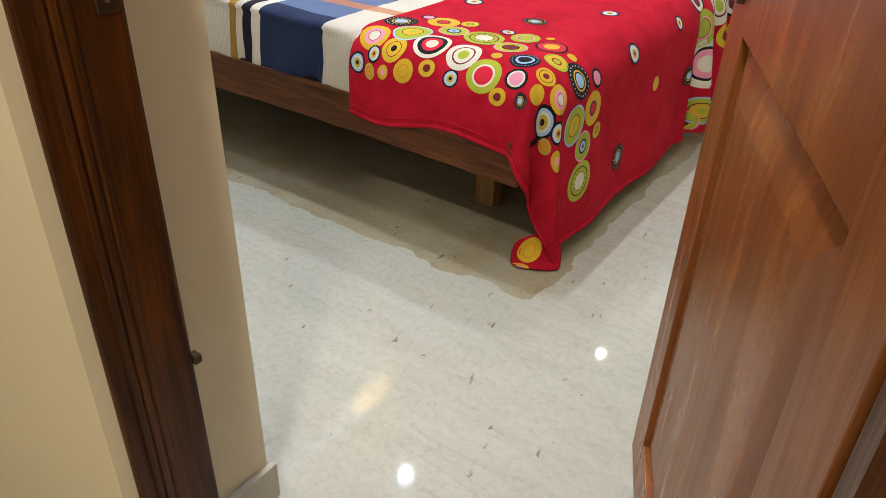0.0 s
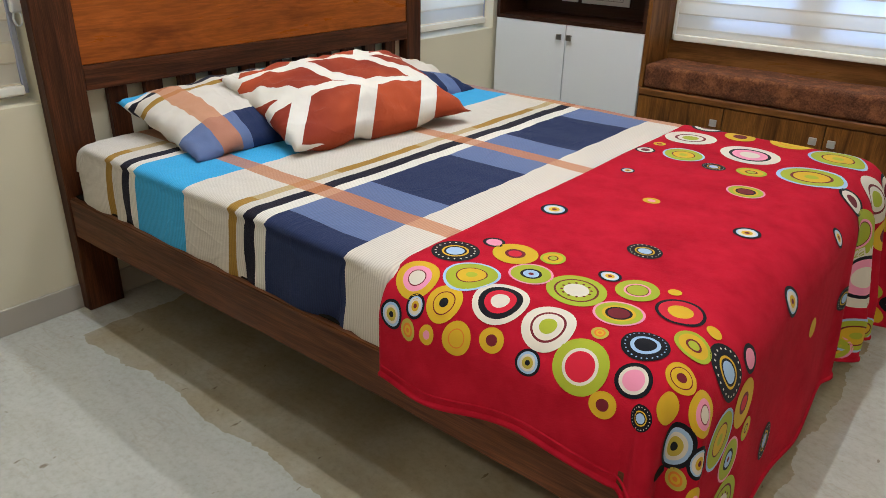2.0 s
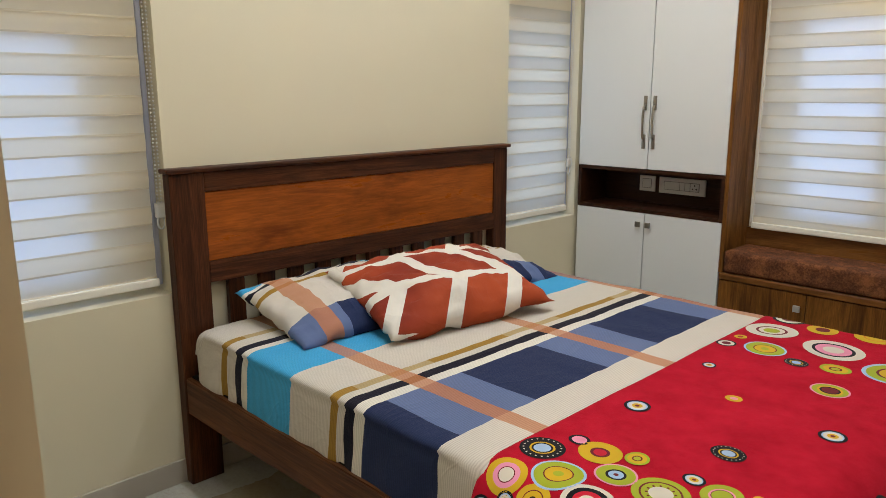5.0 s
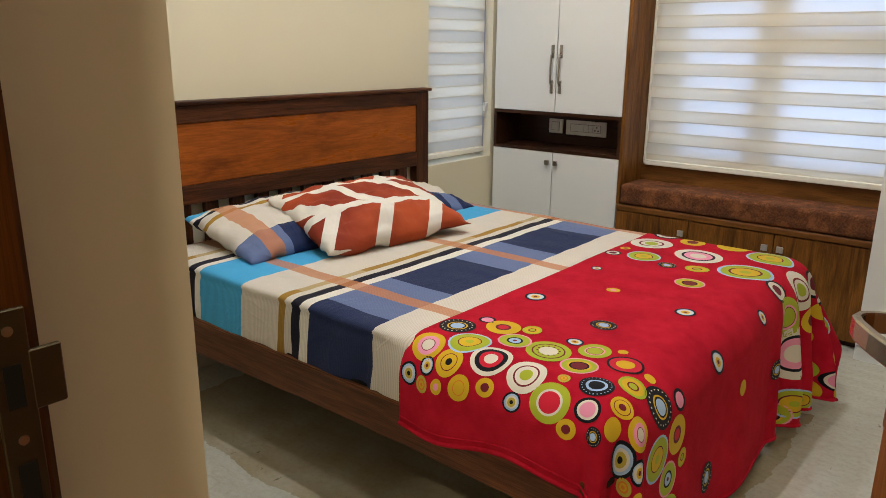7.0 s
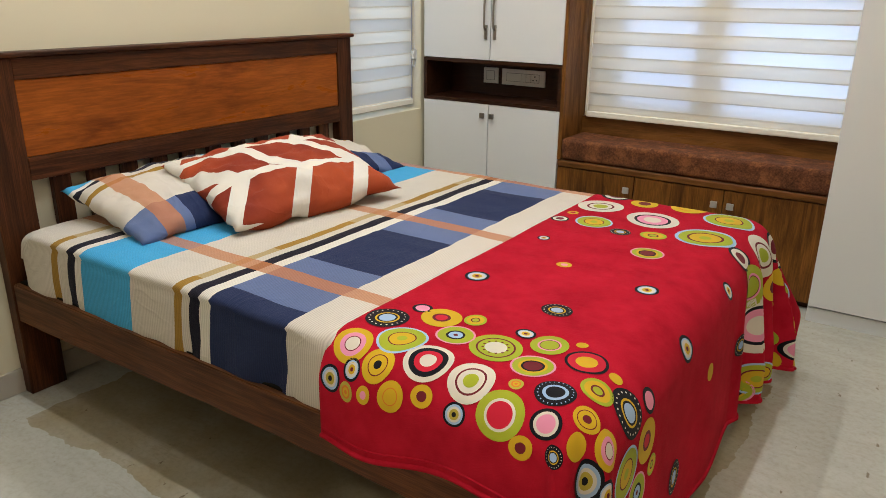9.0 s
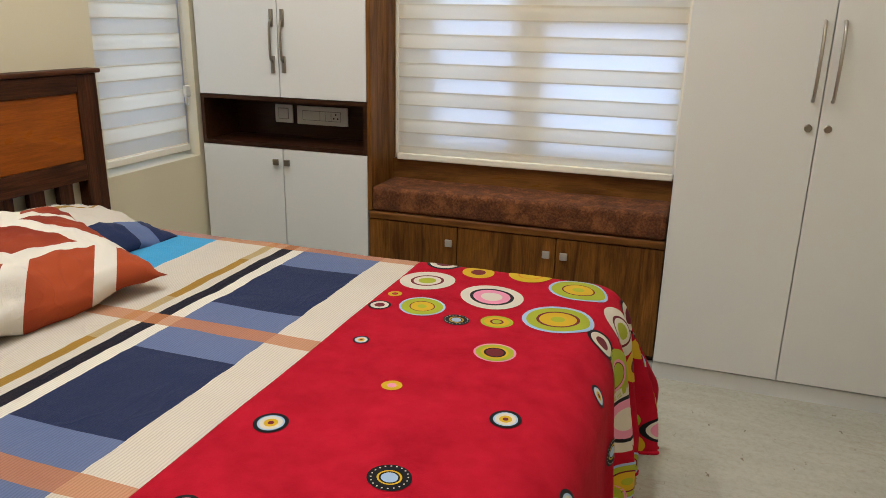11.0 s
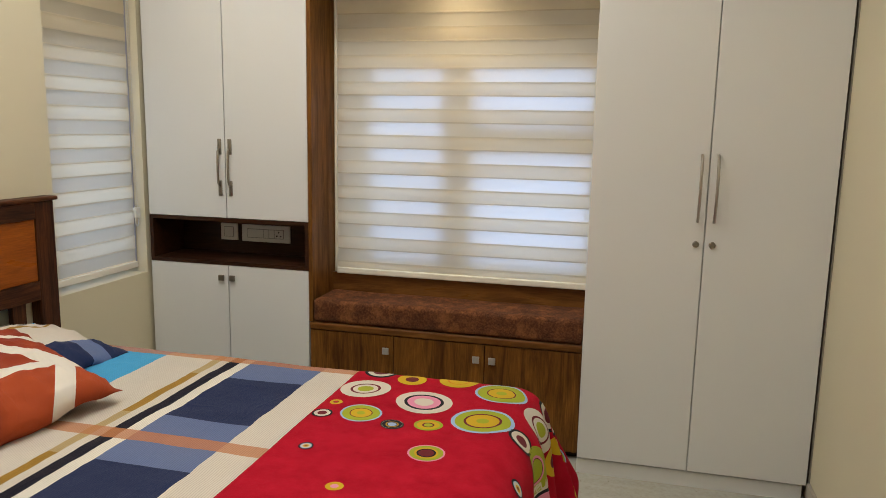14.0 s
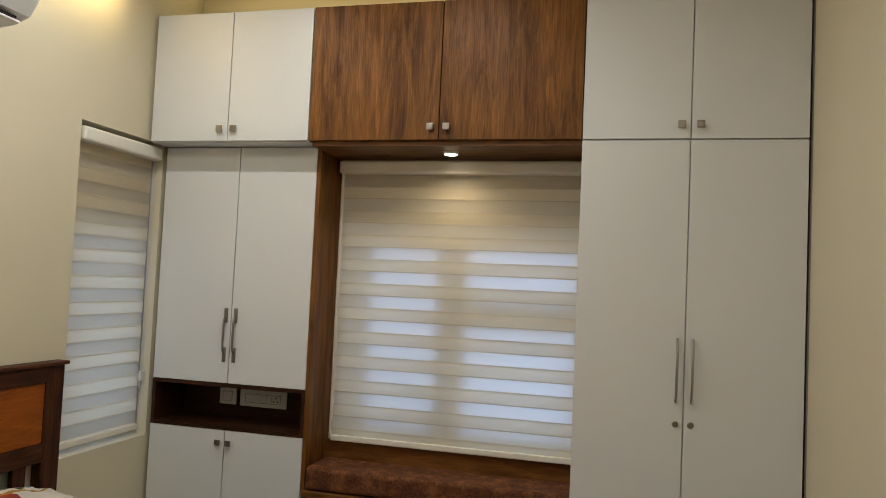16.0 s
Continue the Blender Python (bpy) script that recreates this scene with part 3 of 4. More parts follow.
loft("loft_cabinet", -2.673, -2.262, -1.852, 2.718, M["white"], "white laminate loft cabinet above the tall cabinet")
loft("loft_cabinet", -1.851, -1.239, -0.625, 2.72, M["lam"], "walnut laminate loft cabinet above the window")


def wardrobe():
    x0, xm, x1 = -0.624, -0.197, 0.238
    r = thing("wardrobe", ((x0 + x1) / 2, 4.05, 0), "tall white laminate two-door wardrobe with loft doors", "wardrobe")
    part("carcass", boxes((x0, x1, LY + 0.019, YF, 0.07, 2.72)), M["white"], r)
    part("plinth", boxes((x0, x1 - 0.012, LY + 0.016, YF, 0, 0.062)), M["white"], r)
    for a, b, s in ((x0, xm, -1), (xm, x1, 1)):
        d = front(r, a, b, LY, 0.07, 2.098, M["white"], "wardrobe_door", 0.002)
        hx = xm + s * 0.029
        n = 12
        pts = [(hx, LY, 1.06)] + [(hx, LY - 0.012 - 0.022 * math.sin(math.pi * k / n) ** 0.6, 1.06 + 0.245 * k / n) for k in range(n + 1)] + [(hx, LY, 1.305)]
        part("handle", tube(bmesh.new(), pts, 0.0055, 10), M["steel"], d, "slim chrome bow handle", True)
        lock = disc(bmesh.new(), (hx, LY, 0.973), (0, -1, 0), 0.0125, 0.008, 20, 0.003)
        lk = part("lock", lock, M["pewter"], d)
        u = front(r, a, b, LY, 2.101, 2.72, M["white"], "loft_door", 0.002)
        knob(u, xm + s * 0.036, LY, 2.158, 0.03)


wardrobe()
# solid dark strip whose colour stands in for shade between wardrobe and wall
structure("trim", boxes((0.244, XE, LY + 0.006, LY + 0.04, 0.07, 2.72)), M["plateline"], "narrow dark strip painted as the shaded gap between wardrobe and wall", "trim")


def window_seat():
    x0, x1 = -1.85, -0.63
    r = thing("window_seat", ((x0 + x1) / 2, 4.1, 0), "walnut laminate window seat with three doors", "bench")
    part("carcass", boxes((x0, x1, CY + 0.012, YF - 0.003, 0.03, 0.472)), M["lam"], r)
    part("plinth", boxes((x0, x1, CY + 0.03, YF - 0.003, 0, 0.029)), M["lamdark"], r)
    part("seat_top", boxes((x0, x1, CY - 0.012, YF - 0.003, 0.474, 0.504), bev=0.006, seg=3), M["lamh"], r, "walnut seat board with rounded nosing")
    for a, b, kx in ((x0, -1.452, -1.484), (-1.452, -1.041, -1.076), (-1.041, x1, -1.006)):
        d = front(r, a, b, CY - 0.006, 0.03, 0.472, M["lam"])
        knob(d, kx, CY - 0.006, 0.405, 0.03, "nickel")
    part("side_panel", boxes((-1.8565, -1.838, CY - 0.001, YF - 0.003, 0.505, 2.099)), M["lam"], r, "upright walnut panel beside the window")
    part("soffit_panel", boxes((-1.837, -0.626, LY + 0.02, YF - 0.003, 2.08, 2.099)), M["lamh"], r, "walnut soffit above the window bay")
    part("back_panel", boxes((x0, x1, 4.222, YF - 0.003, 0.505, 0.693)), M["lamh"], r, "walnut panel below the window")
    return r


window_seat()


def cushion():
    m = mat("brown_suede", (0.12, 0.045, 0.02), 0.85, 0, 0.2)
    v = coords(m)
    slow = noise_tex(m, v, 13, 8, 0.75)
    fine = noise_tex(m, v, 130, 4, 0.7)
    c = ramp(m, slow, [(0.36, (0.022, 0.006, 0.003)), (0.5, (0.1, 0.031, 0.011)), (0.64, (0.31, 0.115, 0.036))])
    c = mix(m, 0.45, c, ramp(m, fine, [(0.4, (0.06, 0.022, 0.01)), (0.65, (0.24, 0.1, 0.045))]))
    link(m, c, bsdf(m)["Base Color"])
    bump(m, fine, 0.4, 0.002)
    bm = boxes((-1.836, -0.632, CY - 0.008, 4.218, 0.506, 0.612), bev=0.022, seg=4)
    bmesh.ops.subdivide_edges(bm, edges=[e for e in bm.edges if e.calc_length() > 0.15], cuts=24, use_grid_fill=True)
    for q in bm.verts:
        n = noise.noise(Vector((q.co.x * 4, q.co.y * 6, q.co.z * 3)))
        if q.co.z > 0.56:
            q.co.z += 0.006 * n
        q.co.y += 0.004 * noise.noise(Vector((q.co.x * 5, 7, q.co.z * 9))) if q.co.y < 4.05 else 0
    ob = finish("seat_cushion", bm, m, True)
    return tagged(ob, "mottled brown suede cushion on the window seat", "cushion")


cushion()


def switch_plate(x0, x1, z0, z1, name, label):
    y = YF - 0.0145
    r = thing(name, ((x0 + x1) / 2, y, z0), label, "switch")
    part("plate", boxes((x0, x1, y - 0.01, y - 0.001, z0, z1), bev=0.003), M["plate"], r)
    return r, y - 0.01


def switches():
    r, y = switch_plate(-2.437, -2.345, 0.817, 0.9, "switch_plate", "small square grey-white switch plate in the niche")
    part("surround", boxes((-2.418, -2.366, y - 0.0015, y + 0.001, 0.834, 0.884)), M["plateline"], r)
    part("rocker", boxes((-2.416, -2.368, y - 0.004, y, 0.836, 0.882), bev=0.0015, seg=1), M["plate"], r)
    r, y = switch_plate(-2.322, -2.063, 0.815, 0.899, "socket_plate", "long grey-white plate with switches and socket")
    part("surround", boxes((-2.292, -2.096, y - 0.0015, y + 0.001, 0.835, 0.879)), M["plateline"], r)
    part("blank_cover", boxes((-2.29, -2.204, y - 0.003, y, 0.837, 0.877), bev=0.0012, seg=1), M["plate"], r)
    for a in (-2.202, -2.173):
        part("rocker", boxes((a, a + 0.027, y - 0.004, y, 0.837, 0.877), bev=0.0012, seg=1), M["plate"], r)
    s = part("socket", boxes((-2.144, -2.098, y - 0.003, y, 0.837, 0.877), bev=0.001, seg=1), M["plate"], r)
    b = bmesh.new()
    for dx, dz in ((0, 0.01), (-0.01, -0.008), (0.01, -0.008)):
        disc(b, (-2.121 + dx, y - 0.0025, 0.857 + dz), (0, -1, 0), 0.004, 0.001, 12)
    part("socket_hole", b, M["gap"], s)


switches()


def bay_spot():
    r = thing("ceiling_spot", (-1.22, 4.02, 2.06), "small round spotlight under the walnut soffit, lit", "lamp")
    part("housing", disc(bmesh.new(), (-1.22, 4.02, 2.08), (0, 0, -1), 0.036, 0.012, 28, 0.004), M["offwhite"], r)
    m = bpy.data.materials.new("lit_lens")
    m.use_nodes = True
    bsdf(m)["Emission Color"].default_value, bsdf(m)["Emission Strength"].default_value = (1, 0.85, 0.62, 1), 8
    part("lens", disc(bmesh.new(), (-1.22, 4.02, 2.0675), (0, 0, -1), 0.029, 0.003, 24), m, r, "glowing warm lens")


bay_spot()


def downlights():
    m = bpy.data.materials.new("downlight_lens")
    m.use_nodes = True
    bsdf(m)["Emission Color"].default_value, bsdf(m)["Emission Strength"].default_value = (1, 0.93, 0.82, 1), 12
    r = thing("downlight", (LAMPS[0][0], LAMPS[0][1], CEIL), "round white recessed ceiling light, lit", "lamp", "ceiling downlights")
    bm = bmesh.new()
    lx, ly = LAMPS[0]
    for r0, r1, h0, h1 in ((0.032, 0.05, 0.012, 0.006),):
        a = [[bm.verts.new((lx + q * math.cos(t), ly + q * math.sin(t), CEIL - h)) for t in (2 * math.pi * k / 32 for k in range(32))]
             for q, h in ((r1, 0.0), (r1, h1), (r0, h0), (r0, 0.0))]
        for p, q in zip(a, a[1:]):
            for k in range(32):
                bm.faces.new((p[k], p[(k + 1) % 32], q[(k + 1) % 32], q[k]))
    part("rim", bm, M["offwhite"], r)
    part("lens", disc(bmesh.new(), (lx, ly, CEIL - 0.001), (0, 0, -1), 0.031, 0.006, 32), m, r)
    # the last copy is the fitting of the extra, added lamp by the door
    for lx, ly in LAMPS[1:]:
        copy_thing(r, Matrix.Translation((lx, ly, CEIL)))


downlights()


def air_conditioner():
    y0, y1, z0, z1 = 2.08, 2.95, 2.33, 2.62
    r = thing("air_conditioner", (XW, (y0 + y1) / 2, z0), "white wall-mounted split air conditioner above the bed", "air conditioner")
    bm = bmesh.new()
    prof = [(XW, z1), (XW + 0.17, z1), (XW + 0.205, z1 - 0.03), (XW + 0.212, z1 - 0.12), (XW + 0.2, z0 + 0.09), (XW + 0.165, z0 + 0.035), (XW + 0.1, z0 + 0.008), (XW + 0.04, z0), (XW, z0)]
    ends = []
    for y, k in ((y0, 0.96), (y0 + 0.015, 1.0), (y1 - 0.015, 1.0), (y1, 0.96)):
        ends.append([bm.verts.new((XW + (x - XW) * k, y, (z0 + z1) / 2 + (z - (z0 + z1) / 2) * k)) for x, z in prof])
    for p, q in zip(ends, ends[1:]):
        for k in range(len(prof)):
            bm.faces.new((p[k], p[(k + 1) % len(prof)], q[(k + 1) % len(prof)], q[k]))
    bm.faces.new(ends[0])
    bm.faces.new(ends[-1])
    part("body", bm, M["white"], r)
    part("outlet", boxes((XW + 0.08, XW + 0.16, y0 + 0.06, y1 - 0.06, z0 + 0.0, z0 + 0.02)), M["gap"], r)
    flap = boxes((XW + 0.075, XW + 0.168, y0 + 0.05, y1 - 0.05, z0 - 0.002, z0 + 0.006), bev=0.002)
    part("flap", flap, M["white"], r)


air_conditioner()


# ---- the bed ----
HBX0, HBX1 = XW + 0.004, XW + 0.052


def bed():
    r = thing("bed", (-1.66, 2.53, 0), "dark wooden double bed with slatted headboard and orange panel", "bed")
    y0, y1 = 1.71, 3.362
    hb = part("headboard_frame", boxes((HBX0, HBX1, y0 + 0.12, y1 - 0.092, 1.017, 1.082), (HBX0, HBX1, y0 + 0.12, y1 - 0.092, 0.706, 0.779), bev=0.003), M["darkh"], r,
              "dark stained headboard rails")
    part("headboard_post", boxes((HBX0, HBX1, y0, y0 + 0.12, 0, 1.082), bev=0.004), M["dark"], r)
    part("headboard_post", boxes((HBX0, HBX1, y1 - 0.092, y1, 0, 1.082), bev=0.004), M["dark"], r)
    part("headboard_cap", boxes((HBX0 - 0.002, HBX1 + 0.014, y0 - 0.012, y1 + 0.012, 1.083, 1.099), bev=0.006, seg=3), M["darkh"], r, "moulded cap rail")
    pb = boxes((HBX0 + 0.008, HBX1 - 0.006, y0 + 0.121, y1 - 0.093, 0.78, 1.016), bev=0.003)
    part("headboard_panel", pb, M["panel"], r, "orange-brown polished wood panel")
    y = 1.901
    while y < 3.24:
        part("slat", boxes((HBX0 + 0.012, HBX1 - 0.012, y, y + 0.062, 0.36, 0.707), bev=0.002, seg=1), M["dark"], r)
        y += 0.1245
    part("bottom_rail", boxes((HBX0, HBX1, y0 + 0.12, y1 - 0.092, 0.27, 0.36)), M["darkh"], r)

    def rail_mesh(yy0, yy1):
        bm = boxes((HBX1 + 0.001, -0.745, yy0, yy1, 0.272, 0.394))
        bmesh.ops.subdivide_edges(bm, edges=[e for e in bm.edges if e.calc_length() > 1], cuts=40, use_grid_fill=True)
        for v in bm.verts:
            if v.co.z < 0.3:
                v.co.z += 0.007 * math.sin(v.co.x * 3.1) + 0.003 * noise.noise(Vector((v.co.x * 9, 0, 0)))
        bmesh.ops.bevel(bm, geom=[e for e in bm.edges if e.is_manifold and e.calc_face_angle() > 0.8], offset=0.004, segments=2, affect="EDGES")
        return bm
    part("side_rail", rail_mesh(1.714, 1.742), M["rail"], r, "plain brown wooden side rail")
    part("side_rail", rail_mesh(3.262, 3.29), M["rail"], r)
    part("foot_rail", boxes((-0.773, -0.745, 1.7425, 3.2615, 0.272, 0.394), bev=0.004), M["rail"], r)
    part("slat_base", boxes((HBX1 + 0.002, -0.774, 1.743, 3.261, 0.36, 0.383)), M["rail"], r)
    for lx, ly in ((-1.06, 2.02), (-1.06, 2.95), (-1.9, 2.5)):
        part("leg", boxes((lx, lx + 0.07, ly, ly + 0.05, 0, 0.359), bev=0.003), M["pale"], r, "short pale timber leg")
    return r


bed()

CREAM, NAVY, SLATE, CYAN = (0.61, 0.56, 0.49), (0.02, 0.03, 0.085), (0.125, 0.165, 0.31), (0.07, 0.37, 0.68)
MUSTARD, INK, RUST, WHITE = (0.33, 0.19, 0.03), (0.012, 0.011, 0.022), (0.46, 0.185, 0.075), (0.72, 0.68, 0.6)
X0, X1 = -2.64, -0.66


def plaid(name, u, v, bands, pale, cross, wide, ribs=True):
    """Woven check. u, v: (axis, low, high). bands: colour steps along u; pale: the same inside the v ranges of wide; cross: rust stripes along u at these v ranges."""
    m = mat(name, CREAM, 0.85, 0, 0.15)
    base = coords(m)
    warp = node(m, "ShaderNodeTexNoise", Scale=7.0, Detail=3.0)
    link(m, base, warp.inputs["Vector"])
    add = m.node_tree.nodes.new("ShaderNodeVectorMath")
    add.operation = "MULTIPLY_ADD"
    link(m, warp.outputs["Color"], add.inputs[0])
    add.inputs[1].default_value = (0.012, 0.012, 0.012)
    link(m, base, add.inputs[2])
    sep = m.node_tree.nodes.new("ShaderNodeSeparateXYZ")
    link(m, add.outputs[0], sep.inputs[0])

    def unit(axis, low, high):
        n = m.node_tree.nodes.new("ShaderNodeMapRange")
        link(m, sep.outputs["XYZ".index(axis)], n.inputs[0])
        n.inputs[1].default_value, n.inputs[2].default_value = low + 0.006, high + 0.006
        return n.outputs[0]

    def steps(fac, low, high, rows):
        return ramp(m, fac, [(max(0, (p - low) / (high - low)), c) for p, c in rows], "CONSTANT")

    fu, fv = unit(*u), unit(*v)
    plain_c, pale_c = steps(fu, u[1], u[2], bands), steps(fu, u[1], u[2], pale)
    zones = [(v[1], (0, 0, 0))]
    for lo, hi in wide:
        zones += [(lo, (1, 1, 1)), (hi, (0, 0, 0))]
    c = mix(m, steps(fv, v[1], v[2], zones), plain_c, pale_c)
    zones = [(v[1], (0, 0, 0))]
    for lo, hi in cross:
        zones += [(lo, (0.82, 0.82, 0.82)), (hi, (0, 0, 0))]
    c = mix(m, steps(fv, v[1], v[2], zones), c, RUST)
    if ribs:
        w = node(m, "ShaderNodeTexWave", Scale=47.0, Distortion=1.5, Detail=1.0)
        w.bands_direction = u[0]
        link(m, base, w.inputs["Vector"])
        c = mix(m, 0.32, c, ramp(m, w.outputs["Fac"], [(0.3, (0.5, 0.46, 0.42)), (0.55, (1, 1, 1))]), "MULTIPLY")
    fine = noise_tex(m, base, 500, 2)
    slow = noise_tex(m, base, 5, 4)
    c = mix(m, 0.25, c, ramp(m, slow, [(0.3, (0.8, 0.8, 0.8)), (0.7, (1, 1, 1))]), "MULTIPLY")
    link(m, c, bsdf(m)["Base Color"])
    bsdf(m)["Sheen Weight"].default_value = 0.03
    bump(m, mix(m, 0.1, creases(m), fine), 0.6, 0.02)
    return m


def mattress():
    bands = [(X0, CREAM), (-2.42, MUSTARD), (-2.386, CREAM), (-2.337, INK), (-2.299, WHITE), (-2.268, CYAN), (-2.03, CREAM), (-1.85, MUSTARD),
             (-1.815, CREAM), (-1.785, INK), (-1.745, WHITE), (-1.708, NAVY), (-1.447, CREAM)]
    soft = {MUSTARD: (0.44, 0.33, 0.16), NAVY: SLATE}
    pale = [(p, soft.get(c, c)) for p, c in bands]
    m = plaid("check_sheet", ("X", X0, X1), ("Y", 1.6, 3.4), bands, pale,
              [(1.93, 1.985), (2.525, 2.58), (3.175, 3.232)], [(1.81, 2.08), (2.41, 2.69), (3.03, 3.4)])
    bm = boxes((-2.632, -0.722, 1.725, 3.275, 0.392, 0.574), bev=0.09, seg=10)
    bmesh.ops.subdivide_edges(bm, edges=[e for e in bm.edges if e.calc_length() > 1.0], cuts=90, use_grid_fill=True)
    # below its round top edge the side hangs straight
    for v in bm.verts:
        if v.co.z < 0.4825:
            inner = Vector((min(max(v.co.x, -2.542), -0.812), min(max(v.co.y, 1.815), 3.185), v.co.z))
            if (v.co - inner).length > 1e-4:
                v.co = inner + (v.co - inner).normalized() * 0.09
    # outside the blanket the near top edge is crisper
    for v in bm.verts:
        if v.co.y < 1.815 and v.co.z > 0.4825 and v.co.x < -1.28:
            k = min(1.0, (-1.28 - v.co.x) / 0.05)
            dy, dz = abs(v.co.y - 1.815) / 0.09, (v.co.z - 0.484) / 0.09
            r0 = math.hypot(dy, dz)
            if r0 > 0.5 and v.co.x > -2.55:
                p = 2 + 2.6 * k
                grow = r0 / (abs(dy) ** p + abs(dz) ** p) ** (1 / p)
                v.co.y, v.co.z = 1.815 - 0.09 * dy * grow / r0, 0.484 + 0.09 * dz * grow / r0
    for v in bm.verts:
        n = noise.noise(Vector((v.co.x * 6, v.co.y * 6, v.co.z * 4)))
        if v.co.z > 0.56:
            v.co.z += 0.0035 * n - 0.004 * abs(noise.noise(Vector((v.co.x * 3, v.co.y * 11, 4))))
        if v.co.y < 1.735:
            low = (0.574 - v.co.z) / 0.19
            v.co.y += min(1.0, max(0.0, (-1.3 - v.co.x) * 8)) * low * (0.005 * math.sin(v.co.x * 34 + low * 2.5 + 9 * noise.noise(Vector((v.co.x * 3, 1, 1)))) * (0.3 + abs(noise.noise(Vector((v.co.x * 2.3, 8, 1)))) * 1.6) + 0.005 * n) + 0.016 * (1 - low) * min(1.0, max(0.0, (-1.3 - v.co.x) * 8))
            # tucked-in folds lean across the hanging side
            if v.co.x < -1.36 and low > 0.1:
                lean = math.sin(v.co.x * 21 + (14 if noise.noise(Vector((v.co.x * 2.1, 5, 2))) > 0 else -14) * v.co.z + 0.8)
                v.co.y += 0.014 * max(0.0, lean) ** 4 * min(1.0, low) * (0.5 + noise.noise(Vector((v.co.x * 3.7, 2, 6))))
        # pressed down a little under the blanket
        if v.co.x > -1.31:
            v.co.z -= 0.007 if v.co.z > 0.47 else 0.0
            v.co.y += 0.01 if v.co.y < 1.9 else (-0.01 if v.co.y > 3.1 else 0.0)
            v.co.x -= 0.01 if v.co.x > -0.84 else 0.0
    r = thing("mattress", (-1.67, 2.5, 0.385), "mattress in a cream, navy and turquoise check sheet", "mattress")
    # near-black strip paints the shade in the gap between sheet and rail
    part("gap_shade", boxes((-2.63, -0.725, 1.732, 3.27, 0.3835, 0.4), bev=0.004), M["gap"], r, "dark strip painted as the shade between sheet and rail")
    part("sheet", bm, m, r, "cotton check sheet tucked over the mattress", True)


mattress()


# ---- pillows ----
def pillow_mesh(w, d, h, seed, wrinkle=0.012, n=44):
    """Pillow lying flat: w along x, d along y, with flat seams, pulled-in sides and ears at the corners."""
    bm = bmesh.new()
    rows = {}
    for side in (1, -1):
        for i in range(n + 1):
            for j in range(n + 1):
                u, v = 2 * i / n - 1, 2 * j / n - 1
                edge = i in (0, n) or j in (0, n)
                if side < 0 and edge:
                    rows[side, i, j] = rows[1, i, j]
                    continue
                pull = 0.055
                x = w / 2 * u * (1 - pull * (1 - v * v))
                y = d / 2 * v * (1 - pull * (1 - u * u))
                body = max(0.0, (1 - abs(u) ** 3.2) * (1 - abs(v) ** 3.0)) ** 0.58
                z = side * h / 2 * body
                k = noise.noise(Vector((u * 2.3 + seed, v * 2.3, side)))
                f = noise.noise(Vector((u * 5 + seed, v * 7 - 3, side * 2 + seed)))
                rim = max(abs(u), abs(v)) ** 3
                z += side * body ** 0.4 * (wrinkle * k + wrinkle * 0.7 * (0.4 + rim) * f)
                z += side * body ** 0.5 * 0.006 * noise.noise(Vector((u * 11 + seed, v * 4 + u * 3, side + 7)))
                z += 0.022 * rim * noise.noise(Vector((u * 4 + seed, v * 4, 9)))
                rows[side, i, j] = bm.verts.new((x, y, z))
    for side in (1, -1):
        for i in range(n):
            for j in range(n):
                q = [rows[side, i, j], rows[side, i + 1, j], rows[side, i + 1, j + 1], rows[side, i, j + 1]]
                bm.faces.new(q if side > 0 else q[::-1])
    return bm


def placed(centre, ux, uy):
    """A pose whose x and y run along ux and nearly along uy."""
    ux = Vector(ux).normalized()
    uz = ux.cross(Vector(uy)).normalized()
    uy = uz.cross(ux)
    return Matrix.Translation(centre) @ Matrix((ux, uy, uz)).transposed().to_4x4()


def pillow_sham():
    bands = [(-0.24, NAVY), (-0.105, CREAM), (0.085, MUSTARD), (0.105, CREAM), (0.135, INK), (0.165, WHITE), (0.185, CYAN)]
    m = plaid("check_pillowcase", ("Y", -0.24, 0.24), ("X", -0.35, 0.35), bands, [(p, SLATE if c == NAVY else c) for p, c in bands],
              [(-0.235, -0.165)], [(-0.35, -0.13), (0.13, 0.22)], False)
    return m


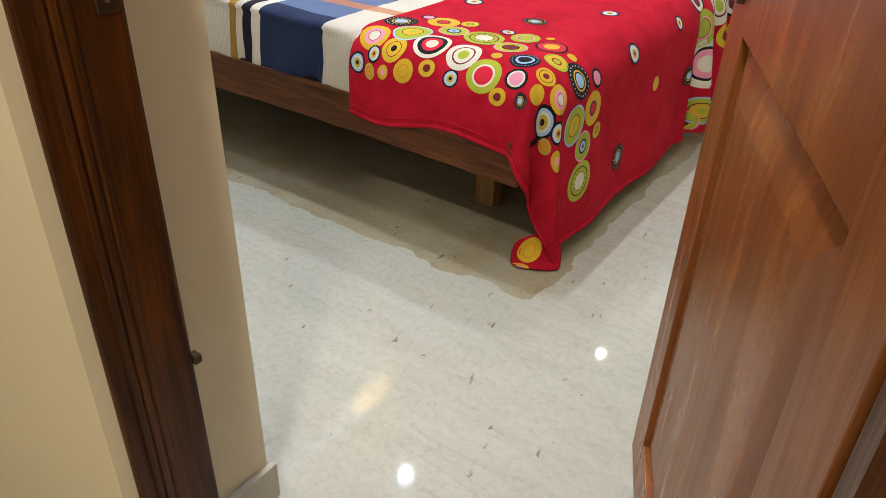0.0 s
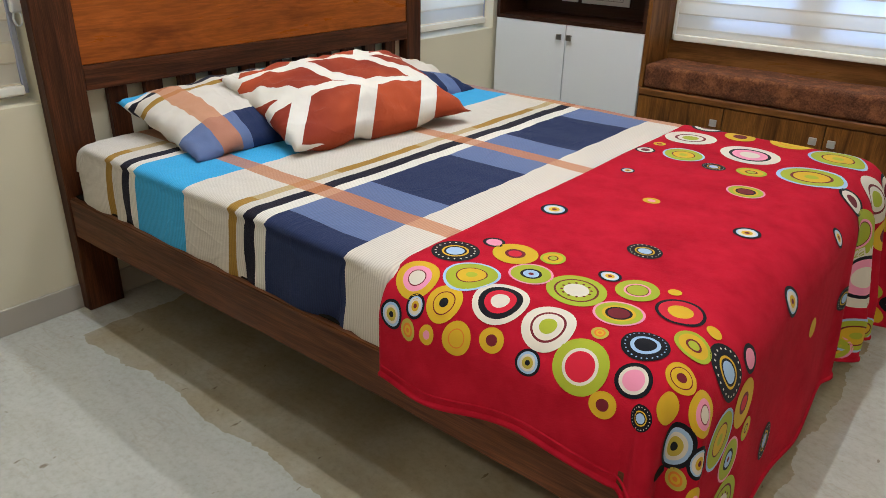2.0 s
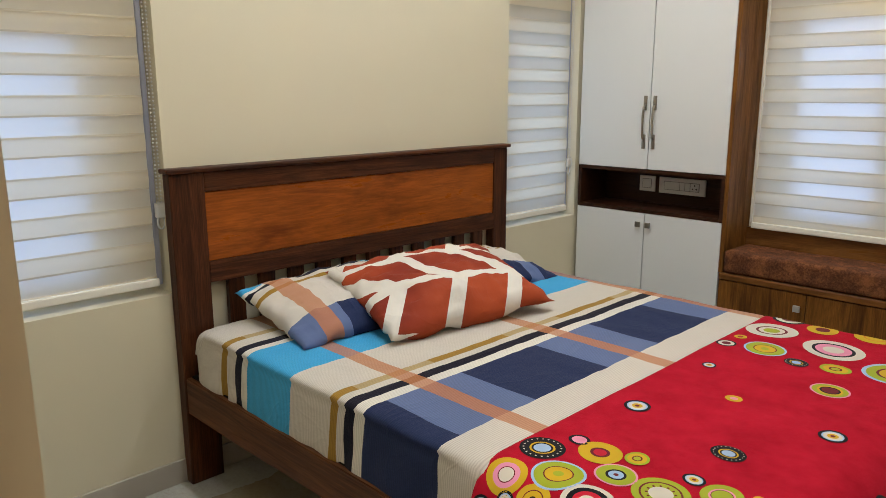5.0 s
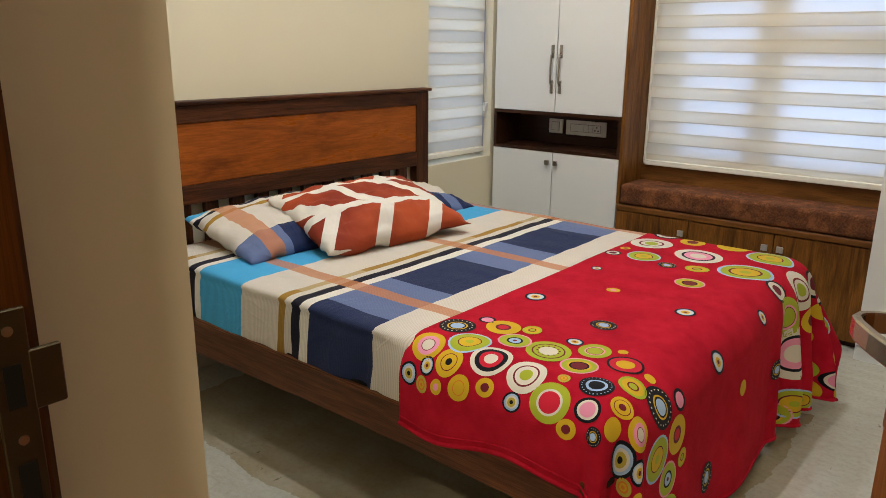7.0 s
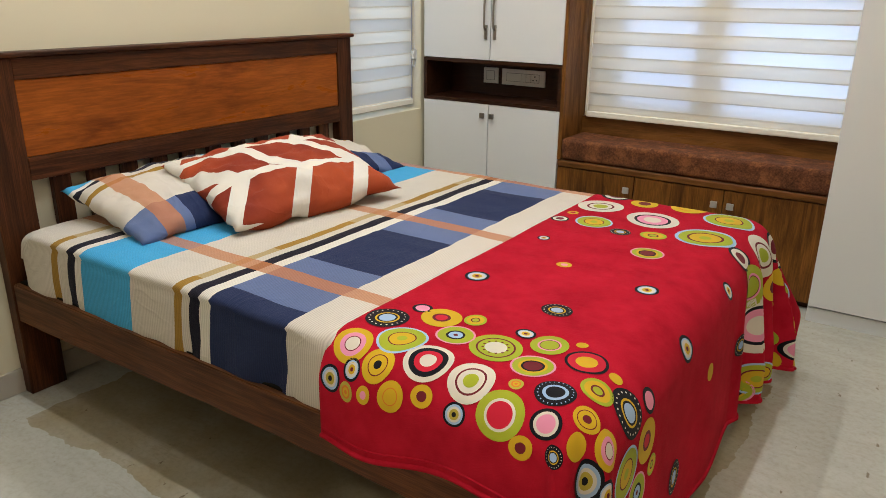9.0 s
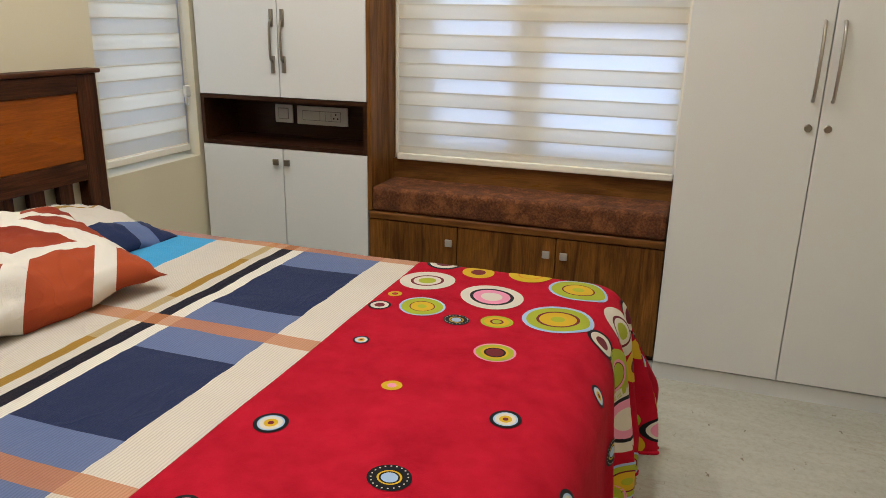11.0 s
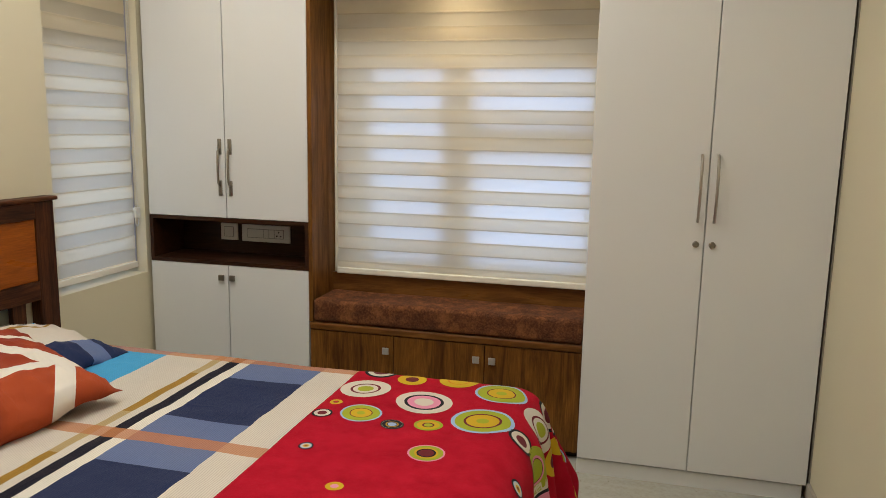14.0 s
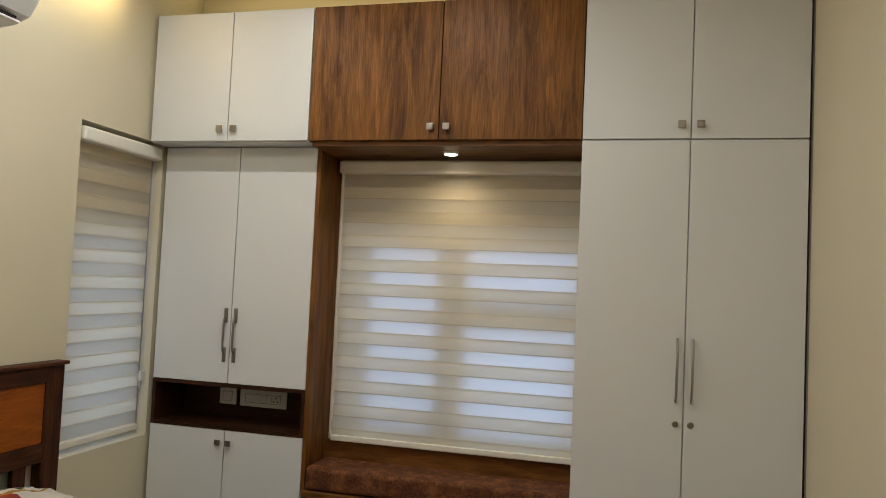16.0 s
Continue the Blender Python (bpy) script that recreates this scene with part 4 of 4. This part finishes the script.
def rust_print():
    """Cream cotton with leaning rust blocks in two opposed columns, split by cream bands."""
    m = mat("rust_block_pillowcase", (0.68, 0.64, 0.57), 0.8, 0, 0.2)
    v = coords(m)
    sep = m.node_tree.nodes.new("ShaderNodeSeparateXYZ")
    link(m, v, sep.inputs[0])

    def math_node(op, a, b=None, c=None):
        n = m.node_tree.nodes.new("ShaderNodeMath")
        n.operation = op
        for slot, value in zip(n.inputs, (a, b, c)):
            if value is None:
                continue
            if isinstance(value, (int, float)):
                slot.default_value = value
            else:
                link(m, value, slot)
        return n.outputs[0]

    def cell(value, size, gap):
        p = math_node("FRACT", math_node("DIVIDE", value, size))
        return math_node("GREATER_THAN", p, gap)

    x, y = sep.outputs[0], sep.outputs[1]
    yy = math_node("ADD", math_node("MULTIPLY_ADD", x, 0.06, y), 1.03)
    zig = math_node("MULTIPLY", math_node("PINGPONG", yy, 0.19), 0.75)
    rows = cell(yy, 0.19, 0.17)
    cols = cell(math_node("ADD", math_node("SUBTRACT", x, zig), 1.103), 0.235, 0.27)
    on = math_node("MULTIPLY", rows, cols)
    tone = noise_tex(m, v, 2.5, 3)
    rust = ramp(m, tone, [(0.35, (0.2, 0.025, 0.012)), (0.65, (0.38, 0.066, 0.019))])
    c = mix(m, on, (0.68, 0.64, 0.57), rust)
    link(m, c, bsdf(m)["Base Color"])
    bump(m, mix(m, 0.1, creases(m, 0.8), noise_tex(m, v, 420, 2)), 0.55, 0.02)
    return m


def pillow(name, w, d, h, seed, material, pose_m, label, wrinkle=0.012):
    ob = finish(name, pillow_mesh(w, d, h, seed, wrinkle), material, True)
    ob.matrix_world = pose_m
    return tagged(ob, label, "pillow", "pillows on the bed")


sham = pillow_sham()
# along the headboard: x of the pillow runs from the near side to the far side of the bed, y from its front edge to the headboard
pillow("pillow", 0.64, 0.45, 0.14, 1.0, sham, placed((-2.36, 2.2, 0.632), (0.05, 1, 0.03), (-1, 0.05, 0.2)), "plump pillow in a cream and navy check case by the headboard")
pillow("pillow", 0.64, 0.45, 0.13, 4.0, sham, placed((-2.4, 2.87, 0.618), (0.0, 1, -0.07), (-1, 0.0, 0.14)), "plump check pillow half hidden behind the rust one")
pillow("pillow", 0.68, 0.46, 0.165, 7.0, rust_print(), placed((-2.15, 2.445, 0.668), (0.17, 1, 0.02), (-0.9, 0.1, 0.26)), "cream pillow with rust-red block print leaning on two others", 0.024)


# ---- blanket ----
def velvet():
    m = mat("red_fleece", (0.42, 0.012, 0.03), 0.95, 0, 0.05)
    v = coords(m)
    slow = noise_tex(m, v, 7, 5, 0.6)
    fine = noise_tex(m, v, 350, 3)
    patch = noise_tex(m, v, 26, 3)
    c = ramp(m, slow, [(0.3, (0.31, 0.005, 0.016)), (0.7, (0.46, 0.01, 0.028))])
    c = mix(m, 0.2, c, ramp(m, patch, [(0.35, (0.24, 0.005, 0.014)), (0.65, (0.47, 0.016, 0.036))]))
    link(m, c, bsdf(m)["Base Color"])
    bsdf(m)["Sheen Weight"].default_value, bsdf(m)["Sheen Roughness"].default_value = 0.03, 0.4
    bsdf(m)["Sheen Tint"].default_value = (1.0, 0.35, 0.4, 1)
    bump(m, mix(m, 0.5, fine, noise_tex(m, v, 90, 4)), 0.6, 0.004)
    return m


INKS = {"K": (0.006, 0.006, 0.009), "W": (0.57, 0.52, 0.44), "Y": (0.52, 0.33, 0.01), "L": (0.31, 0.35, 0.02), "P": (0.66, 0.24, 0.36), "B": (0.3, 0.42, 0.62),
        "D": (0.13, 0.012, 0.02), "O": (0.55, 0.17, 0.015), "G": (0.4, 0.32, 0.04), "R": (0.46, 0.011, 0.03)}
INK_MATS = [fabric("print_" + n.lower(), c, 0.95, 350, 0.05, 0.12) for n, c in zip(
    ("black", "cream", "yellow", "lime", "pink", "blue", "maroon", "orange", "olive", "red"), INKS.values())]
INK_AT = {k: i for i, k in enumerate(INKS)}
# rings from the rim inwards: share of the radius, ink
RINGS = {
    "dot": ((1, "K"), (0.56, "Y"), (0.47, "K"), (0.38, "B")), "dot2": ((1, "K"), (0.62, "B"), (0.46, "K")), "pk": ((1, "K"), (0.7, "P")),
    "yd": ((1, "Y"), (0.45, "D"), (0.3, "R")), "ly": ((1, "L"), (0.78, "Y"), (0.42, "D"), (0.3, "L")), "yp": ((1, "Y"), (0.66, "P"), (0.42, "D"), (0.37, "W")),
    "bl": ((1, "B"), (0.9, "L"), (0.55, "D"), (0.5, "Y"), (0.2, "L")), "pl": ((1, "P"), (0.9, "L"), (0.48, "K"), (0.36, "B"), (0.12, "D")),
    "lw": ((1, "L"), (0.74, "D"), (0.67, "L"), (0.42, "W")), "kw": ((1, "K"), (0.77, "B"), (0.66, "W"), (0.4, "Y"), (0.18, "D")), "wk": ((1, "W"), (0.78, "K"), (0.56, "R"), (0.33, "W")),
    "y1": ((1, "Y"), (0.62, "D"), (0.56, "Y"), (0.25, "K")), "kbo": ((1, "K"), (0.8, "B"), (0.62, "W"), (0.44, "G"), (0.2, "K")),
    "go": ((1, "G"), (0.65, "O"), (0.45, "Y"), (0.22, "O")), "ypk": ((1, "Y"), (0.45, "P")), "y2": ((1, "Y"), (0.57, "O"), (0.5, "Y")), "ydk": ((1, "Y"), (0.46, "D")),
    "wd": ((1, "W"), (0.66, "D"), (0.57, "W"), (0.33, "L")), "lp": ((1, "L"), (0.62, "P"), (0.52, "D"), (0.48, "L")), "pld": ((1, "P"), (0.9, "L"), (0.64, "Y"), (0.52, "K"), (0.42, "D")),
    "kr": ((1, "K"), (0.86, "R"), (0.5, "Y")), "y": ((1, "Y"),), "lwr": ((1, "L"), (0.64, "W"), (0.53, "R")), "kwp": ((1, "K"), (0.78, "W"), (0.6, "P")),
    "yrd": ((1, "Y"), (0.7, "D"), (0.63, "Y"), (0.3, "D")), "wkp": ((1, "W"), (0.7, "K"), (0.59, "P"), (0.34, "W")), "bly": ((1, "B"), (0.88, "L"), (0.6, "D"), (0.52, "Y"), (0.2, "L")),
    "wdl": ((1, "W"), (0.6, "D"), (0.5, "W"), (0.32, "L")), "kwd": ((1, "K"), (0.8, "W"), (0.46, "D"))}
PRINT_NEAR = [
    (-1.261, 1.882, 0.051, "dot"), (-1.227, 1.972, 0.026, "pk"), (-1.16, 1.952, 0.051, "yd"), (-1.089, 1.984, 0.029, "ly"),
    (-1.261, 1.76, 0.049, "yp"), (-1.17, 1.818, 0.057, "bl"), (-1.084, 1.895, 0.044, "pl"), (-0.984, 1.895, 0.061, "lw"),
    (-0.965, 1.991, 0.024, "kw"), (-1.075, 1.779, 0.055, "wk"), (-1.175, 1.734, 0.039, "y1"), (-1.232, 1.708, 0.023, "kw"),
    (-1.285, 1.676, 0.028, "kbo"), (-1.237, 1.663, 0.02, "go"), (-1.189, 1.67, 0.018, "ypk"), (-1.122, 1.683, 0.032, "y2"),
    (-1.051, 1.702, 0.025, "ydk"), (-0.965, 1.766, 0.05, "wd"), (-0.898, 1.972, 0.044, "lp"), (-0.884, 1.869, 0.046, "pld"),
    (-0.879, 1.792, 0.015, "go"), (-0.803, 1.946, 0.047, "kr"), (-0.841, 2.01, 0.013, "y"), (-0.736, 1.94, 0.015, "y"),
]
PRINT_CORNER = [
    (-0.803, 1.805, 0.039, "dot2"), (-0.745, 1.869, 0.035, "ly"), (-0.97, 1.689, 0.027, "kbo"), (-0.879, 1.721, 0.05, "lwr"),
    (-0.788, 1.734, 0.032, "kwp"), (-0.726, 1.785, 0.028, "yrd"), (-0.822, 1.676, 0.024, "ydk"), (-0.712, 1.728, 0.027, "y"),
    (-0.674, 1.907, 0.05, "dot"), (-0.659, 1.997, 0.027, "pk"), (-0.659, 1.785, 0.038, "yp"), (-0.583, 1.972, 0.047, "yd"),
    (-0.75, 1.689, 0.021, "dot"), (-0.635, 1.702, 0.049, "kbo"), (-0.583, 1.747, 0.034, "kw"), (-0.564, 1.869, 0.057, "bl"),
    (-0.488, 1.927, 0.044, "pl"), (-0.569, 1.683, 0.026, "go"), (-0.511, 1.721, 0.032, "ypk"), (-0.387, 1.92, 0.062, "lw"),
    (-0.664, 2.261, 0.035, "kw"), (-0.359, 2.203, 0.044, "dot"), (-0.53, 2.44, 0.023, "y"), (-0.511, 2.004, 0.024, "ly"),
]
PRINT_FAR = [
    (-1.232, 2.222, 0.033, "kw"), (-0.965, 2.145, 0.038, "dot"), (-0.836, 2.389, 0.031, "kw"), (-1.084, 2.434, 0.021, "ypk"),
    (-1.237, 2.614, 0.021, "kw"), (-0.931, 2.659, 0.047, "pld"), (-0.974, 2.832, 0.04, "ly"), (-1.07, 2.806, 0.035, "dot"),
    (-1.032, 2.993, 0.09, "wkp"), (-0.836, 2.903, 0.09, "bly"), (-1.18, 2.858, 0.064, "bl"), (-1.237, 3.05, 0.08, "wdl"),
    (-1.242, 3.211, 0.055, "kwd"), (-1.122, 3.172, 0.048, "ydk"), (-0.974, 3.205, 0.065, "y2"), (-0.822, 3.128, 0.083, "bl"),
    (-1.285, 2.826, 0.03, "kwd"), (-1.28, 2.916, 0.02, "yd"), (-0.664, 3.05, 0.077, "wdl"), (-0.712, 2.864, 0.045, "kwd"),
    (-0.612, 2.883, 0.068, "lp"), (-0.678, 2.646, 0.026, "kw"), (-0.483, 2.916, 0.09, "wkp"), (-0.55, 3.095, 0.047, "ydk"),
    (-0.47, 2.775, 0.036, "dot"), (-0.263, 2.871, 0.046, "pld"), (-0.254, 3.179, 0.052, "y2"), (-0.306, 2.916, 0.058, "bly"),
    (-0.65, 3.211, 0.054, "kwd"), (-0.63, 3.3, 0.05, "kwd"), (-0.5, 3.34, 0.05, "bly"), (-0.39, 3.3, 0.05, "yp"),
    (-0.27, 3.33, 0.05, "y1"), (-0.45, 3.17, 0.045, "y2"), (-0.33, 3.18, 0.045, "lp"), (-0.26, 3.06, 0.04, "bly"),
    (-0.25, 3.42, 0.04, "y2"), (-0.55, 3.23, 0.03, "y"), (-0.3, 3.26, 0.04, "kwp"), (-0.72, 3.38, 0.04, "wk"),
    (-0.36, 1.76, 0.03, "y"),
]

# cloth coordinates: a runs down the bed towards the foot, b across it; both equal x and y on the flat top
A0, B0, B1 = -0.792, 1.818, 3.185
A_START, A_END, B_START, B_END = -1.318, -0.225, 1.535, 3.455
TOPZ, ROUND = 0.579, 0.11


def hang(r, sway):
    """How far out and how far down a cloth goes r past an edge; sway: radians off plumb."""
    arc = ROUND * math.pi / 2
    if r < arc:
        return ROUND * math.sin(r / ROUND), ROUND * (1 - math.cos(r / ROUND))
    return ROUND + (r - arc) * math.sin(sway), ROUND + (r - arc) * math.cos(sway)


def near_edge(a):
    """The hem on the near side; past the corner of the bed it climbs, so that the tail narrows to the floor."""
    t = max(0.0, (a + 0.72) / 0.495)
    return B_START - 0.18 * t * (1 - t) + 0.08 * t * t


def drape(a, b):
    p = a - A0
    q = B0 - b if b < B0 else (B1 - b if b > B1 else 0.0)
    qa, s = abs(q), (-1 if q > 0 else 1)
    x, y, z = min(a, A0), min(max(b, B0), B1), TOPZ
    if p <= 0 and qa == 0:
        out = down = 0.0
        return Vector((x, y, z + 0.0025 * noise.noise(Vector((a * 5, b * 5, 0)))))
    if p > 0 and qa > 0:
        r, ang = math.hypot(p, qa), math.atan2(qa, p)
    elif p > 0:
        r, ang = p, 0.0
    else:
        r, ang = qa, math.pi / 2
    far = b > (B0 + B1) / 2
    flare = (0.44 if far else -0.03) * math.sin(2 * ang) ** 0.9 if 0 < ang < math.pi / 2 else 0.0
    most = ROUND * math.pi / 2 + (TOPZ - 0.012 - ROUND) / math.cos(0.03 + flare)
    spare = max(0.0, r - most)
    r = min(r, most)
    out, down = hang(r, 0.03 + flare)
    dx, dy = math.cos(ang), math.sin(ang) * s
    depth = max(0.0, min(1.0, (r - 0.05) / 0.4))
    # slow waves in the hanging cloth, deeper pleats near the far foot corner
    if ang < 0.2:
        wave = 0.008 * math.sin(b * 13 + 0.7) + 0.006 * noise.noise(Vector((b * 6, 3, p * 2)))
        k = max(0.0, min(1.0, (b - 2.72) / 0.2))
        wave += 0.042 * k * math.sin((b - 2.74) * 40)
        out += depth * (wave + 0.012)
    if ang > 1.3 and not far:
        out += depth * (0.012 * math.sin(a * 21 + 1.0) + 0.008 * noise.noise(Vector((a * 7, 5, 1))))
        down += 0.02 * math.cos((a + 1.24) * 10) * min(1.0, max(0.0, (r - 0.1) / 0.15))
    if 0 < ang < math.pi / 2 and not far:
        out += depth * 0.05 * math.sin(ang * 7.0 - 0.3) * math.sin(2 * ang)
    if 0 < ang < math.pi / 2 and far:
        out += depth * 0.04 * math.sin(ang * 11.0) * math.sin(2 * ang)
    if 0 < ang < math.pi / 2 and not far:
        y += 0.06 * max(0.0, (r - 0.05) / 0.6) ** 3 * math.sin(2 * ang)
    z = max(TOPZ - down, 0.012 + 0.004 * math.sin(40 * a + 30 * b))
    # what is left over past the floor lies in a small heap, folded back under the bed side
    if spare > 0:
        z += 0.05 * math.sin(min(1.0, spare / 0.13) * math.pi)
        out += 0.25 * spare
        x -= spare * (0.3 if not far else -0.2)
        y -= spare * (0.25 if not far else -0.3)
    return Vector((x + dx * out, y + dy * out, z))


def lifted(a, b, d):
    a, b = min(max(a, A_START + 0.003), A_END - 0.003), min(b, B_END - 0.003)
    b = max(b, near_edge(a) + 0.003)
    p = drape(a, b)
    n = (drape(a + 0.004, b) - p).cross(drape(a, b + 0.004) - p)
    return p + n.normalized() * d if n.length > 1e-9 else p + Vector((0, 0, d))


CURL = ((-0.012, 0.105), (0.004, 0.08), (0.022, 0.05), (0.036, 0.026), (0.044, 0.012), (0.04, 0.006))


def curled(u, v, d):
    """The blanket's corner lying on the floor: u metres along the fold, v metres down its roll, d off the cloth."""
    u, v = min(max(u, 0.0), 0.14), min(max(v, 0.0), 0.124)
    k = v / 0.125 * (len(CURL) - 1)
    i = int(k)
    (o0, z0), (o1, z1) = CURL[i], CURL[i + 1]
    out, z = o0 + (o1 - o0) * (k - i), z0 + (z1 - z0) * (k - i)
    out += 0.008 * math.sin(u * 50) * (1 - v / 0.125)
    full = (1 - abs(u / 0.07 - 1) ** 3) ** 0.5
    out, z = out * (0.35 + 0.65 * full), 0.006 + (z - 0.006) * (0.35 + 0.65 * full) * (0.75 + 0.25 * u / 0.14)
    slope = Vector((z0 - z1, o1 - o0)).normalized()
    out, z = out + d * slope.x, z + d * slope.y
    return Vector((-0.775 + 0.894 * u + 0.447 * out, 1.775 + 0.447 * u - 0.894 * out, z))


def folded_corner():
    bm = bmesh.new()
    rows = [[bm.verts.new(curled(0.14 * i / 24, 0.124 * j / 20, 0)) for j in range(21)] for i in range(25)]
    for p, q in zip(rows, rows[1:]):
        for j in range(20):
            bm.faces.new((p[j], q[j], q[j + 1], p[j + 1]))
    return bm


def blanket():
    r = thing("blanket", (-0.98, 2.5, TOPZ), "red fleece blanket with coloured circles, draped over the bed foot", "blanket")
    na, nb = 150, 250
    bm = bmesh.new()
    rows = [A_START + (A_END - A_START) * i / na for i in range(na + 1)]
    grid = [[bm.verts.new(drape(a, near_edge(a) + (B_END - near_edge(a)) * j / nb)) for j in range(nb + 1)] for a in rows]
    for i in range(na):
        for j in range(nb):
            bm.faces.new((grid[i][j], grid[i + 1][j], grid[i + 1][j + 1], grid[i][j + 1]))
    bmesh.ops.recalc_face_normals(bm, faces=bm.faces)
    up = grid[na // 4][nb // 2]
    up.normal_update()
    if up.normal.z < 0:
        bmesh.ops.reverse_faces(bm, faces=bm.faces)
    me = bpy.data.meshes.new("cloth")
    bm.to_mesh(me)
    bm.free()
    fleece = velvet()
    me.materials.append(fleece)
    me.polygons.foreach_set("use_smooth", [True] * len(me.polygons))
    ob = new("cloth", me)
    ob.parent = r
    ob.matrix_parent_inverse = Matrix.Translation(r.location).inverted()
    s = ob.modifiers.new("thickness", "SOLIDIFY")
    s.thickness, s.offset = 0.005, -1
    hem = bmesh.new()
    near = [(A_START + (A_END - A_START) * k / 120, near_edge(A_START + (A_END - A_START) * k / 120)) for k in range(121)]
    foot = [(A_END, near_edge(A_END) + (B_END - near_edge(A_END)) * k / 200) for k in range(201)]
    for line in (near, foot):
        tube(hem, [drape(a, b) for a, b in line], 0.0065, 6)
    part("hem", hem, fleece, r, "stitched red hem", True)
    part("stitch_ridge", tube(bmesh.new(), [lifted(a, b + 0.02, 0.0005) for a, b in near], 0.0028, 6), fleece, r, "", True)
    corner = part("folded_corner", folded_corner(), fleece, r, "corner of the blanket curled on the floor", True)
    thick = corner.modifiers.new("thickness", "SOLIDIFY")
    thick.thickness, thick.offset = 0.002, 0
    sides = 30
    rng = random.Random(5)
    spots = [(lifted, *row) for row in PRINT_NEAR + PRINT_CORNER + PRINT_FAR] + [(curled, 0.05, 0.04, 0.034, "y2"), (curled, 0.03, 0.1, 0.024, "ypk")]
    for lay, a0, b0, rad, kind in spots:
        rings = RINGS[kind]
        bm = bmesh.new()
        turn, squash = rng.uniform(0, 3.1), rng.uniform(0.9, 1.0)
        wob = [rng.uniform(0, 6.3) for _ in range(3)]

        def ring_at(q, lift):
            row = []
            for k in range(sides):
                t = 2 * math.pi * k / sides
                rr = rad * q * (1 + 0.018 * math.sin(2 * t + wob[0]) + 0.01 * math.sin(3 * t + wob[1]))
                da, db = rr * math.cos(t), rr * math.sin(t) * squash
                row.append(bm.verts.new(lay(a0 + da * math.cos(turn) - db * math.sin(turn), b0 + da * math.sin(turn) + db * math.cos(turn), lift)))
            return row

        for n, (q, ink) in enumerate(rings):
            inner = rings[n + 1][0] if n + 1 < len(rings) else 0.0
            cuts = max(1, int((q - inner) * rad / 0.008))
            prev = ring_at(q, 0.0016)
            for c in range(1, cuts + 1):
                nq = q + (inner - q) * c / cuts
                if nq <= 0.001:
                    mid = bm.verts.new(lay(a0, b0, 0.0016))
                    fs = [bm.faces.new((prev[k], prev[(k + 1) % sides], mid)) for k in range(sides)]
                else:
                    row = ring_at(nq, 0.0016)
                    fs = [bm.faces.new((prev[k], prev[(k + 1) % sides], row[(k + 1) % sides], row[k])) for k in range(sides)]
                    prev = row
                for f in fs:
                    f.material_index, f.smooth = INK_AT[ink], True
        dots = {"dot": ("W", 0.8, 20, 0.045), "dot2": ("B", 0.84, 24, 0.04), "lw": ("D", 0.45, 12, 0.05)}.get(kind)
        if dots:
            for k in range(dots[2]):
                t = 2 * math.pi * k / dots[2]
                ca, cb = a0 + rad * dots[1] * math.cos(t), b0 + rad * dots[1] * math.sin(t)
                mid = bm.verts.new(lay(ca, cb, 0.0024))
                row = [bm.verts.new(lay(ca + rad * dots[3] * math.cos(q * 1.0472), cb + rad * dots[3] * math.sin(q * 1.0472), 0.0024)) for q in range(6)]
                for q in range(6):
                    bm.faces.new((row[q], row[(q + 1) % 6], mid)).material_index = INK_AT[dots[0]]
        part("printed_circle", bm, INK_MATS, r)


blanket()
